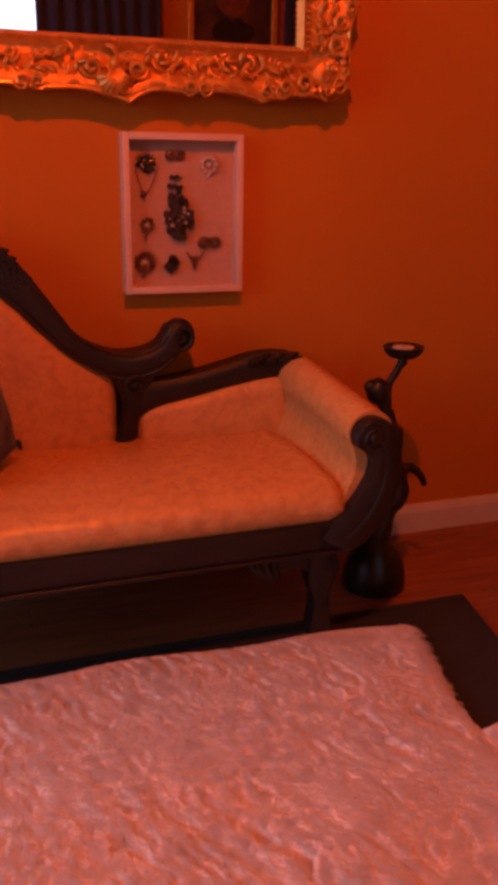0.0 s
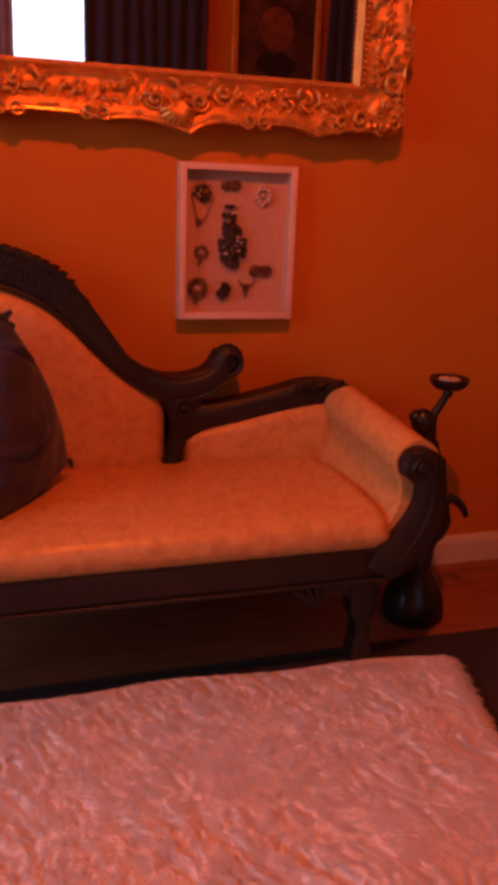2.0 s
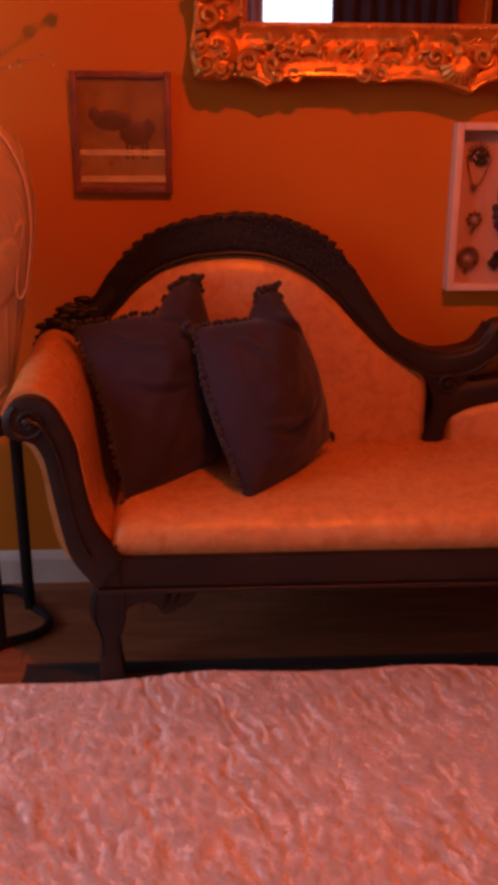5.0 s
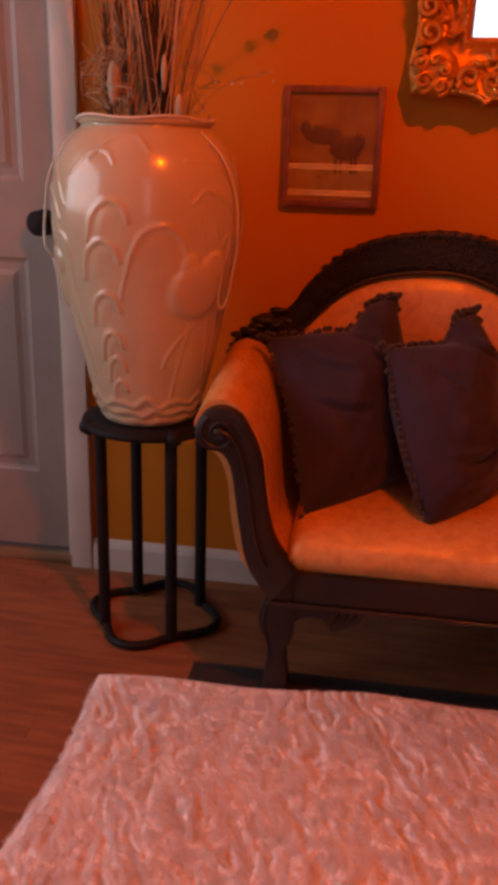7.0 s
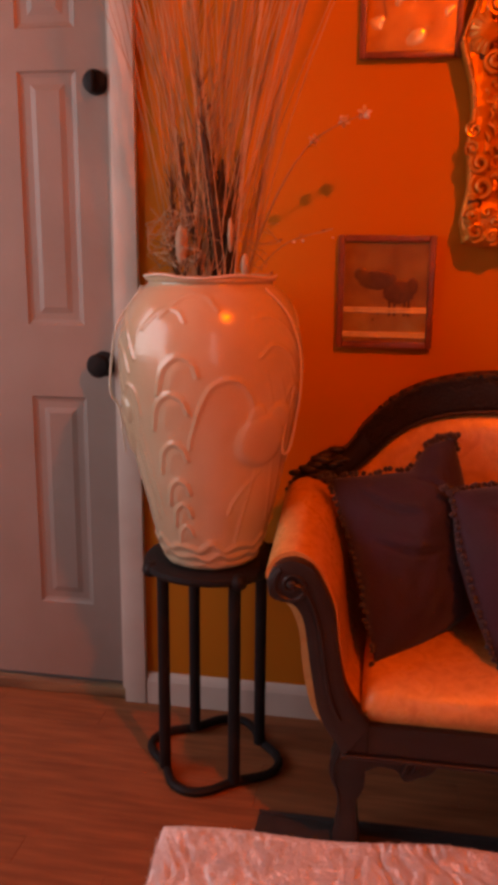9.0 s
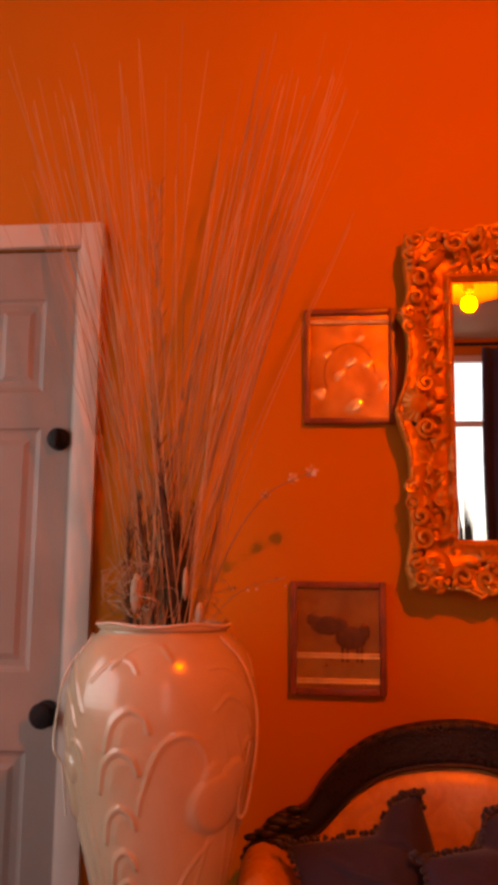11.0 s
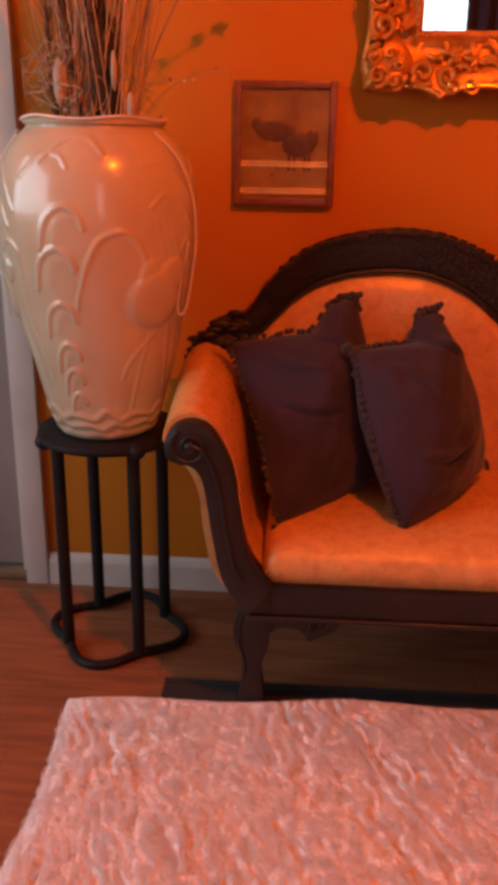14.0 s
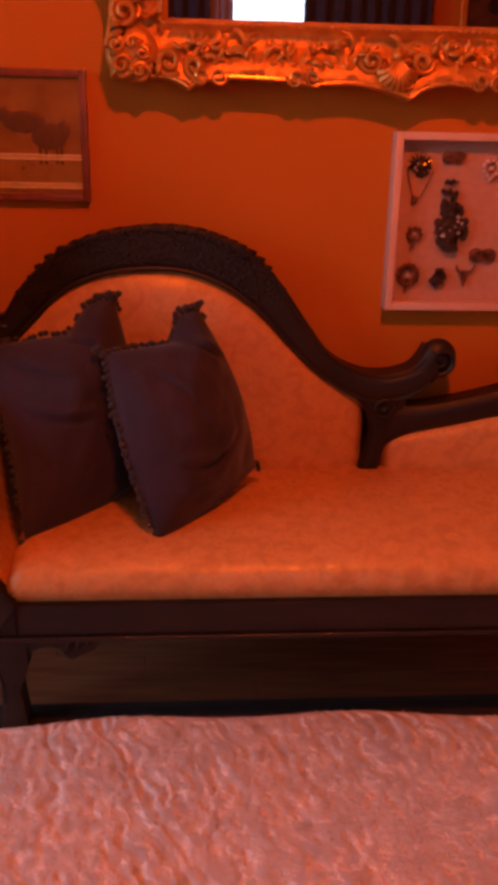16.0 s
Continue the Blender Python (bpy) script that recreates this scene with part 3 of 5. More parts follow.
COVER_L = [(-0.300, 0.334), (-0.345, 0.400), (-0.360, 0.480), (-0.370, 0.556), (-0.394, 0.618), (-0.420, 0.648), (-0.450, 0.660), (-0.484, 0.648), (-0.504, 0.612), (-0.486, 0.575), (-0.456, 0.548), (-0.438, 0.500), (-0.430, 0.430), (-0.408, 0.340), (-0.350, 0.275)]
COVER_R = [(0.735, 0.330), (0.790, 0.375), (0.818, 0.430), (0.818, 0.480), (0.802, 0.515), (0.806, 0.545), (0.845, 0.572), (0.885, 0.560), (0.908, 0.525), (0.918, 0.465), (0.915, 0.405), (0.892, 0.335), (0.830, 0.272), (0.770, 0.275)]


def arm(outer, inner, cover, centre, grow, raise_back, lean):
    """An upholstered scroll arm with a carved wooden facing."""
    top, low = xz(outer, 40), xz(inner, 40)
    facing = part("arm_facing", band(bmesh.new(), top, low, FY - 0.016, FY + 0.016, crown=0.006), M_WOOD, settee, "carved dark wood arm facing with a scroll")
    bm = bmesh.new()
    tube(bm, spiral(centre, 0.036, 0.006, 2.2, 1.6 if grow > 0 else -1.6, 36, FY - 0.020, 0.006), lambda s: 0.0048 * (1 - 0.4 * s), 6)
    ball(bm, (centre[0], FY - 0.022, centre[1]), 0.012, 2, (1, 0.6, 1))
    tube(bm, [p.lerp(q, 0.5) + Vector((0, FY - 0.024 - p.y, 0)) for p, q in list(zip(top, low))[14:38]], 0.0042, 6)
    part("carved_scroll", bm, M_WOOD, facing)
    # covering behind the facing, a little fuller than the wood, running to the back
    bm = bmesh.new()
    loop = xz(cover, 70)
    rings = []
    for j in range(13):
        s = j / 12
        ring = []
        for q in loop:
            hgt = max(0.0, (q.z - 0.33) / 0.3)
            ring.append(bm.verts.new((q.x + lean * s * hgt, FY + 0.012 + s * (2.405 - FY), q.z + raise_back * s * hgt)))
        rings.append(ring)
    n = len(loop)
    for a, b in zip(rings, rings[1:]):
        for k in range(n):
            bm.faces.new((a[k], a[(k + 1) % n], b[(k + 1) % n], b[k]))
    bm.faces.new(rings[0])
    bm.faces.new(rings[-1])
    part("arm_cushion", bm, M_CLOTH, settee, "cream damask rolled arm", smooth=60)


arm(*ARM_L, COVER_L, (-0.450, 0.606), 1, 0.030, -0.02)
arm(*ARM_R, COVER_R, (0.845, 0.521), -1, 0.032, 0.02)

# crest rail of the high back
CREST_T = [(-0.505, 0.640), (-0.490, 0.690), (-0.440, 0.735), (-0.389, 0.752), (-0.341, 0.818), (-0.262, 0.888), (-0.161, 0.926), (-0.034, 0.939), (0.060, 0.921), (0.131, 0.888), (0.196, 0.826), (0.262, 0.734), (0.318, 0.664), (0.403, 0.628), (0.490, 0.640), (0.528, 0.688)]
CREST_B = [(-0.470, 0.635), (-0.450, 0.655), (-0.418, 0.678), (-0.372, 0.695), (-0.330, 0.732), (-0.280, 0.783), (-0.220, 0.821), (-0.145, 0.842), (-0.060, 0.848), (0.000, 0.842), (0.060, 0.821), (0.110, 0.793), (0.160, 0.752), (0.221, 0.687), (0.290, 0.624), (0.392, 0.566), (0.490, 0.575), (0.556, 0.622)]
crest = part("crest_rail", band(bmesh.new(), xz(CREST_T, 90), xz(CREST_B, 90), BY - 0.030, BY + 0.032, crown=0.012), M_WOOD, settee, "arched dark crest rail carved with fruit")
bm = bmesh.new()
ball(bm, (0.555, BY, 0.660), 0.042, 3, (1, 0.75, 1))
tube(bm, spiral((0.555, 0.660), 0.036, 0.006, 3.6, 1.5, 30, BY - 0.034, 0.004), lambda s: 0.007 * (1 - 0.4 * s), 6)
part("end_scroll", bm, M_WOOD, crest)
tops, lows = xz(CREST_T, 160), xz(CREST_B, 160)
rnd = random.Random(4)
bm = bmesh.new()
tight_t, tight_l = xz(CREST_T, 290), xz(CREST_B, 290)
for i in range(74, 200):
    for k in range(9):
        s = (k + 0.5 * (i % 2)) / 9 + rnd.uniform(-0.04, 0.04)
        p = tight_t[i].lerp(tight_l[i], s * 0.78 + 0.05)
        ball(bm, (p.x, BY - 0.0395 + rnd.uniform(-0.0015, 0.0015), p.z), rnd.uniform(0.0042, 0.0060), 1)
for i in range(48, 104, 3):
    p = tops[i]
    ball(bm, (p.x, BY - 0.012, p.z - 0.003), rnd.uniform(0.009, 0.012), 1, (1.5, 1.2, 0.8))
tagged(part("carved_fruit", bm, M_WOOD, crest, "carved grape clusters"), kind="stuff")
bm = bmesh.new()
for line, f in ((0.10, 0.0035), (0.92, 0.0045)):
    for a, b in (((8, 44), (108, 158)) if line < 0.5 else ((8, 158),)):
        tube(bm, [tops[i].lerp(lows[i], line) + Vector((0, BY - 0.036 - tops[i].y, 0)) for i in range(a, b)], f, 5)
part("carved_edge", bm, M_WOOD, crest)
# leaf carving where the crest meets the high arm
bm = bmesh.new()
for k in range(44):
    q = tops[2 + k * 28 // 44].lerp(lows[2 + k * 28 // 44], rnd.uniform(-0.05, 0.8))
    ball(bm, (q.x + rnd.uniform(-0.008, 0.008), BY - 0.040 + rnd.uniform(-0.012, 0.006), q.z + rnd.uniform(-0.004, 0.010)), rnd.uniform(0.008, 0.013), 2, (1.8, 0.8, 0.75))
part("carved_leaf", bm, M_WOOD, crest)

# upright and low rail
UP_A = [(0.335, 0.600), (0.384, 0.560), (0.405, 0.510), (0.402, 0.460), (0.386, 0.400)]
UP_B = [(0.500, 0.600), (0.478, 0.545), (0.458, 0.500), (0.440, 0.450), (0.432, 0.400)]
part("back_upright", band(bmesh.new(), xz(UP_A, 24), xz(UP_B, 24), BY - 0.028, BY + 0.03, crown=0.010), M_WOOD, settee)
bm = bmesh.new()
tube(bm, spiral((0.435, 0.548), 0.026, 0.004, 0.4, 1.5, 24, BY - 0.040, 0.003), 0.005, 6)
ball(bm, (0.435, BY - 0.04, 0.548), 0.008, 2)
part("upright_rosette", bm, M_WOOD, settee)
LOW_T = [(0.440, 0.552), (0.520, 0.553), (0.600, 0.566), (0.680, 0.584), (0.740, 0.600), (0.800, 0.606), (0.860, 0.598), (0.905, 0.575)]
LOW_B = [(0.445, 0.462), (0.500, 0.486), (0.584, 0.503), (0.670, 0.522), (0.737, 0.534), (0.790, 0.541), (0.835, 0.543), (0.880, 0.545)]
low = part("low_rail", band(bmesh.new(), xz(LOW_T, 50), xz(LOW_B, 50), BY - 0.026, BY + 0.03, crown=0.010), M_WOOD, settee, "low dark back rail carved with leaves")
bm = bmesh.new()
for k in range(10):
    a = Vector((0.735 + 0.013 * k, BY - 0.03, 0.572 + 0.004 * (k % 3)))
    tube(bm, spline([a, a + Vector((0.004, -0.010, 0.020)), a + Vector((0.024, -0.012, 0.026 - 0.003 * (k % 2)))], 8), lambda s: 0.003 + 0.011 * math.sin(math.pi * s), 6, 0.7)
part("carved_leaf", bm, M_WOOD, low)


def pad(name, top, x0, x1, zb, y0, depth, label):
    """A puffed back panel under a curved rail."""
    bm = bmesh.new()
    top = [p for p in top if x0 <= p.x <= x1]
    n, rows = len(top), 18
    grid = []
    for i, p in enumerate(top):
        u = i / (n - 1)
        line = []
        for k in range(rows + 1):
            s = k / rows
            puff = (max(0.0, 1 - (2 * u - 1) ** 6) * max(0.0, 1 - (2 * s - 1) ** 6)) ** 0.5
            line.append(bm.verts.new((p.x, y0 - depth * puff + 0.002 * noise.noise(Vector((p.x * 8, s * 3, 2))), zb + (p.z - zb) * s)))
        grid.append(line)
    for i in range(n - 1):
        for k in range(rows):
            bm.faces.new((grid[i][k], grid[i][k + 1], grid[i + 1][k + 1], grid[i + 1][k]))
    rim = [grid[i][0] for i in range(n)] + grid[-1][1:] + [grid[i][rows] for i in range(n - 2, -1, -1)] + grid[0][-2:0:-1]
    back = [bm.verts.new((v.co.x, y0 + 0.03, v.co.z)) for v in rim]
    for k in range(len(rim)):
        j = (k + 1) % len(rim)
        bm.faces.new((rim[k], rim[j], back[j], back[k]))
    bm.faces.new(back)
    return part(name, bm, M_CLOTH, settee, label, smooth=70)


pad("backrest", [p + Vector((0, 0, 0.012)) for p in xz(CREST_B, 120)], -0.40, 0.398, 0.375, BY - 0.004, 0.042, "cream damask high backrest")
pad("low_backrest", [p + Vector((0, 0, 0.008)) for p in xz(LOW_B, 80)], 0.440, 0.866, 0.375, BY - 0.004, 0.042, "cream damask low backrest")


LEG_Y = 2.02
LEG_OUT = [(-0.360, 0.268), (-0.362, 0.238), (-0.377, 0.195), (-0.375, 0.160), (-0.359, 0.110), (-0.368, 0.010)]
LEG_IN = [(-0.306, 0.268), (-0.306, 0.238), (-0.305, 0.160), (-0.312, 0.130), (-0.322, 0.100), (-0.312, 0.010)]
BRACKET = [(-0.306, 0.176), (-0.278, 0.190), (-0.244, 0.185), (-0.226, 0.163), (-0.200, 0.174), (-0.172, 0.190), (-0.138, 0.250)]


def front_leg(place):
    """A flat sawn cabriole leg with a carved bracket of four slanting lobes beside it; place maps its x to the settee."""
    out, inn = [Vector((place(p.x), 0, p.z)) for p in xz(LEG_OUT, 24)], [Vector((place(p.x), 0, p.z)) for p in xz(LEG_IN, 24)]
    ob = part("leg", band(bmesh.new(), out, inn, LEG_Y - 0.012, LEG_Y + 0.034, crown=0.005), M_WOOD, settee, "short carved cabriole leg")
    low_ = [Vector((place(p.x), 0, p.z)) for p in xz(BRACKET, 24)]
    top_ = [Vector((p.x, 0, 0.268)) for p in low_]
    bracket = part("bracket", band(bmesh.new(), top_, low_, LEG_Y - 0.006, LEG_Y + 0.022, crown=0.003), M_WOOD, ob)
    for n in range(4):
        a, b = Vector((place(-0.214 + 0.022 * n), LEG_Y - 0.009, 0.262)), Vector((place(-0.232 + 0.019 * n), LEG_Y - 0.009, 0.176 + 0.008 * n + 0.006 * (n == 3)))
        mid = a.lerp(b, 0.5) + Vector((place(0.004) - place(0.0), -0.003, 0))
        part("carved_lobe", tube(bmesh.new(), spline([a, mid, b], 10), lambda q: 0.003 + 0.0085 * math.sin(math.pi * (0.06 + 0.94 * q)), 8, 0.6), M_WOOD, bracket)
    rim = [p.lerp(q, 0.14) + Vector((0, LEG_Y - 0.017, 0)) for p, q in zip(out, inn)]
    part("carved_line", tube(bmesh.new(), rim[2:22], 0.0022, 6), M_WOOD, ob)


def back_leg(x, side):
    path = spline([(x, 2.41, 0.268), (x - side * 0.010, 2.41, 0.2), (x, 2.412, 0.1), (x - side * 0.004, 2.415, 0.002)], 12)
    part("leg", tube(bmesh.new(), path, lambda q: 0.034 - 0.016 * q, 10, 0.9), M_WOOD, settee)


front_leg(lambda x: x)
front_leg(lambda x: 0.445 - x)
back_leg(-0.335, 1)
back_leg(0.775, -1)
# seams where the arm facings meet the rail
for x in (-0.302, 0.738):
    part("joint_strip", boxed(x - 0.0015, x + 0.0015, FY - 0.0145, FY - 0.010, 0.274, 0.332), M_BLACK, settee, smooth=0)


# ---- cushions ----
def cushion(corners, depth, seed, label, creases, bow_l, bow_r, group="throw pillows on the settee"):
    """A soft square between four corners (clockwise from the top left), with dog-eared top corners, curved creases and pompoms along two sides."""
    a, b, c, d = [Vector(p) for p in corners]
    nrm = (b - d).cross(c - a).normalized()
    root = thing("throw_pillow", c, label, "pillow", group)

    def plan(u, v):
        ear = min(1.0, max(0.0, (0.82 - u) / 0.24))
        sag = ear * ear * (3 - 2 * ear) * min(1.0, 0.1 + u * 1.5)
        vv = v + 0.115 * sag * (1 - v) ** 4 + 0.025 * math.sin(math.pi * u) * v ** 3
        uu = u + bow_l * math.sin(math.pi * v) * (1 - u) ** 3 + bow_r * math.sin(math.pi * v) * u ** 3
        return a.lerp(b, uu).lerp(d.lerp(c, uu), vv)

    bm = bmesh.new()
    N = 64
    for sign in (1, -1):
        grid = []
        for i in range(N + 1):
            u = i / N
            line = []
            for k in range(N + 1):
                v = k / N
                puff = (max(0.0, (1 - (2 * u - 1) ** 2) * (1 - (2 * v - 1) ** 2))) ** 0.55
                wave = 0.014 * noise.noise(Vector((u * 2.8 + seed, v * 2.8, seed))) + 0.006 * noise.noise(Vector((u * 7, v * 7 + seed, 3)))
                for u0, v0, u1, v1, bow, deep in creases:
                    dx, dy = u1 - u0, v1 - v0
                    span = math.hypot(dx, dy)
                    along = ((u - u0) * dx + (v - v0) * dy) / span ** 2
                    if 0 < along < 1:
                        off = ((u - u0) * -dy + (v - v0) * dx) / span - bow * math.sin(math.pi * along)
                        wave += deep * math.sin(math.pi * along) ** 0.7 * (0.8 * math.exp(-((off + 0.035) / 0.03) ** 2) - math.exp(-(off / 0.018) ** 2))
                edge = min(u, v, 1 - u, 1 - v)
                line.append(bm.verts.new(plan(u, v) + nrm * sign * (depth * puff + wave * min(1, edge * 7))))
            grid.append(line)
        for i in range(N):
            for k in range(N):
                bm.faces.new((grid[i][k], grid[i][k + 1], grid[i + 1][k + 1], grid[i + 1][k]))
    bmesh.ops.remove_doubles(bm, verts=bm.verts, dist=0.0003)
    part("cover", bm, M_PILLOW, root, smooth=80)
    rnd = random.Random(seed)
    bm = bmesh.new()
    spots = [(0.02 + 0.96 * i / 23, 0.0) for i in range(24)] + [(0.0, 0.02 + 0.96 * i / 25) for i in range(26)] + [(1.0, 0.02 * i) for i in range(5)] + [(1.0, 1.0 - 0.015 * i) for i in range(3)] + [(0.03 * i, 1.0) for i in range(3)]
    for u, v in spots:
        e = plan(u, v) + Vector([rnd.uniform(-0.003, 0.003) for _ in range(3)])
        out = (e - (a + b + c + d) / 4).normalized() * rnd.uniform(0.002, 0.008)
        ball(bm, e + out, rnd.uniform(0.0058, 0.0080), 1)
    for k in range(9):
        e = plan(0.80 + 0.025 * k, 0.0)
        ball(bm, e + Vector((0.002 * (k - 3), rnd.uniform(-0.006, 0.006), 0.002 + rnd.uniform(0.0, 0.010))), rnd.uniform(0.0075, 0.0100), 1)
    for k in range(5):
        e = plan(0.0, 0.0)
        ball(bm, e + Vector((0.006 * (k - 2) - 0.006, rnd.uniform(-0.006, 0.006), rnd.uniform(-0.006, 0.010))), rnd.uniform(0.006, 0.0085), 1)
    tagged(part("pompom_trim", bm, M_POM, root, "dark pompom trim along the seams"), kind="stuff")
    return root


cushion([(-0.417, 2.285, 0.715), (-0.150, 2.345, 0.803), (-0.075, 2.270, 0.440), (-0.296, 2.020, 0.412)], 0.090, 3, "dark aubergine throw pillow with pompoms leaning on the arm",
        [(0.10, 0.42, 0.62, 0.60, 0.05, 0.010), (0.12, 0.12, 0.50, 0.38, 0.04, 0.009), (0.55, 0.10, 0.78, 0.42, -0.04, 0.008)], 0.05, 0.02)
cushion([(-0.158, 2.200, 0.725), (0.018, 2.335, 0.782), (0.143, 2.268, 0.458), (-0.052, 2.020, 0.408)], 0.092, 8, "dark aubergine throw pillow with pompoms leaning on another",
        [(0.16, 0.70, 0.72, 0.72, 0.07, 0.013), (0.62, 0.10, 0.90, 0.36, 0.03, 0.012), (0.10, 0.86, 0.55, 0.90, 0.02, 0.008), (0.16, 0.16, 0.40, 0.42, -0.03, 0.007)], -0.06, 0.06)

# ---- rugs ----
mat_ob = thing("floor_mat", (0.30, 1.2, 0), "thin dark woven mat under the white rug", "rug")
bm = bmesh.new()
for z in (0.001, 0.008):
    bm.faces.new([bm.verts.new((x, y, z)) for x, y in ((-0.530, 2.078), (1.216, 2.075), (1.060, 1.25), (0.95, 0.35), (-0.53, 0.30))])
bm.verts.ensure_lookup_table()
for k in range(5):
    j = (k + 1) % 5
    bm.faces.new((bm.verts[k], bm.verts[j], bm.verts[5 + j], bm.verts[5 + k]))
part("weave", bm, M_MAT, mat_ob, smooth=0)
bm = bmesh.new()
tube(bm, [Vector((-0.530, 2.078, 0.008)), Vector((1.216, 2.075, 0.008)), Vector((1.060, 1.25, 0.008))], 0.006, 6)
part("bound_edge", bm, M_MAT, mat_ob)


def shag_rug(name, outline, n, fine, seed, label):
    """A shag rug: a base combed into wavy locks, and many small tufts of hair whose tips run together. outline(u, v) gives the plan."""
    root = thing(name, outline(0.5, 0.5), label, "rug")
    rng = np.random.default_rng(seed)

    def height(p, u, v):
        wob = noise.noise(Vector((p.x * 5, p.y * 5, seed)))
        along, across = p.x * 0.30 - p.y * 0.95, p.x * 0.95 + p.y * 0.30
        warp = 1.1 * wob + 0.55 * noise.noise(p * 17)
        lock = 1 - 2.6 * abs(noise.noise(Vector((across * 37 + 1.6 * warp, along * 7 + warp, seed))))
        curl = 1 - 2.4 * abs(noise.noise(Vector((across * 62 + warp, along * 24, seed + 3))))
        swell = noise.noise(Vector((p.x * 4.5, p.y * 4.5, seed + 7)))
        deep = 0.70 + 1.3 * max(-0.42, noise.noise(Vector((p.x * 3.1, p.y * 3.1, seed + 11))))
        edge = min(1.0, min(u, 1 - u, v, 1 - v) / 0.02)
        return 0.010 + 0.018 * math.sqrt(edge) + (deep * (0.0068 * lock + 0.0016 * curl) + 0.006 * swell) * edge

    verts, faces = [], []
    nx, ny = fine
    for i in range(nx + 1):
        for k in range(ny + 1):
            p = outline(i / nx, k / ny)
            verts.append((p.x, p.y, height(p, i / nx, k / ny)))
    for i in range(nx):
        for k in range(ny):
            q = i * (ny + 1) + k
            faces.append((q, q + ny + 1, q + ny + 2, q + 1))
    rim = [i * (ny + 1) for i in range(nx + 1)] + [nx * (ny + 1) + k for k in range(1, ny + 1)] + [i * (ny + 1) + ny for i in range(nx - 1, -1, -1)] + list(range(ny - 1, 0, -1))
    base = len(verts)
    verts += [(verts[q][0], verts[q][1], 0.009) for q in rim]
    for k in range(len(rim)):
        j = (k + 1) % len(rim)
        faces.append((rim[k], rim[j], base + j, base + k))
    quads("backing", verts, faces, M_RUG, root)
    verts, faces = [], []
    for u, v in rng.random((n, 2)):
        u, v = float(u), float(v)
        p = outline(u, v)
        ang = -1.3 + 0.9 * noise.noise(Vector((p.x * 5, p.y * 5, seed + 1))) + 0.6 * noise.noise(Vector((p.x * 16, p.y * 16, seed))) + rng.normal(0, 0.16)
        tall, dx, dy = rng.uniform(0.018, 0.034), math.cos(ang), math.sin(ang)
        z0 = height(p, u, v) - 0.003
        rise = tall * rng.uniform(0.12, 0.30)
        spread = rng.normal(0, 1, (7, 5))
        for a, b, c, d, e in spread:
            rx, ry = p.x + 0.0040 * a, p.y + 0.0040 * b
            tx, ty, tz = p.x + dx * tall + 0.0022 * c, p.y + dy * tall + 0.0022 * d, z0 + rise * 0.75 + 0.0012 * e
            mx, my, mz = (rx + tx) / 2, (ry + ty) / 2, z0 + rise
            q, w = len(verts), 0.00042
            verts += [(rx + dy * w, ry - dx * w, z0), (rx - dy * w, ry + dx * w, z0), (mx + dy * w, my - dx * w, mz), (mx - dy * w, my + dx * w, mz), (tx, ty, tz)]
            faces += [(q, q + 1, q + 3, q + 2), (q + 2, q + 3, q + 4)]
    tagged(quads("fur", verts, faces, M_SHAG, root, "soft white shag pile"), kind="stuff")
    return root


def main_plan(u, v):
    y = 0.30 + (1.988 + 0.042 * math.sin(math.pi * u) + 0.008 * math.sin(u * 23) - 0.30) * v
    left = -0.712 + 0.010 * math.sin(v * 17)
    right = 0.76 + 0.235 * v + 0.010 * math.sin(v * 21)
    return Vector((left + (right - left) * u, y, 0))


def side_plan(u, v):
    return Vector((0.900 + 0.006 * math.sin(v * 15) + (0.62 + 0.03 * math.sin(v * 9)) * u, 0.62 + (0.945 + 0.02 * math.sin(u * 9)) * v, 0))


shag_rug("shag_rug", main_plan, 62000, (420, 380), 3, "long-pile white shag rug on a dark mat")
shag_rug("shag_rug", side_plan, 9000, (130, 200), 5, "second white shag rug on the plank floor")

# ---- the plant stand and vase ----
VX, VY = -0.672, 2.245
stand = thing("plant_stand", (VX, VY, 0), "black metal plant stand with a round top and looped base", "plant stand")


def lobed(r, z, n=64):
    return [Vector((VX + r * (1 + 0.13 * math.cos(4 * a + 0.74)) * math.cos(a), VY + 0.03 + r * (1 + 0.13 * math.cos(4 * a + 0.74)) * math.sin(a), z)) for a in (2 * math.pi * k / n for k in range(n + 1))]


part("base_ring", tube(bmesh.new(), lobed(0.143, 0.0115), 0.0105, 8, cap=False), M_BLACK, stand)
bm = bmesh.new()
lathe(bm, [(0.128, 0.503), (0.150, 0.505), (0.156, 0.513), (0.154, 0.522), (0.146, 0.526), (0.02, 0.525)], 56, VX, VY + 0.015, lambda a, z: 1 + 0.012 * math.cos(4 * a - 3.0))
part("top", bm, M_BLACK, stand)
for k in range(4):
    bm = bmesh.new()
    a = 0.60 + k * math.pi / 2
    c = Vector((VX + 0.146 * math.cos(a), VY + 0.015 + 0.150 * math.sin(a), 0.512))
    ball(bm, c, 0.020, 2, (1, 1, 0.9))
    part("top_knob", bm, M_BLACK, stand)
for k in range(4):
    a = 0.60 + k * math.pi / 2
    p = Vector((VX + 0.122 * math.cos(a), VY + 0.022 + 0.122 * math.sin(a), 0.012))
    part("leg", tube(bmesh.new(), [p, p + Vector((0, 0, 0.493))], 0.0138, 10), M_BLACK, stand)

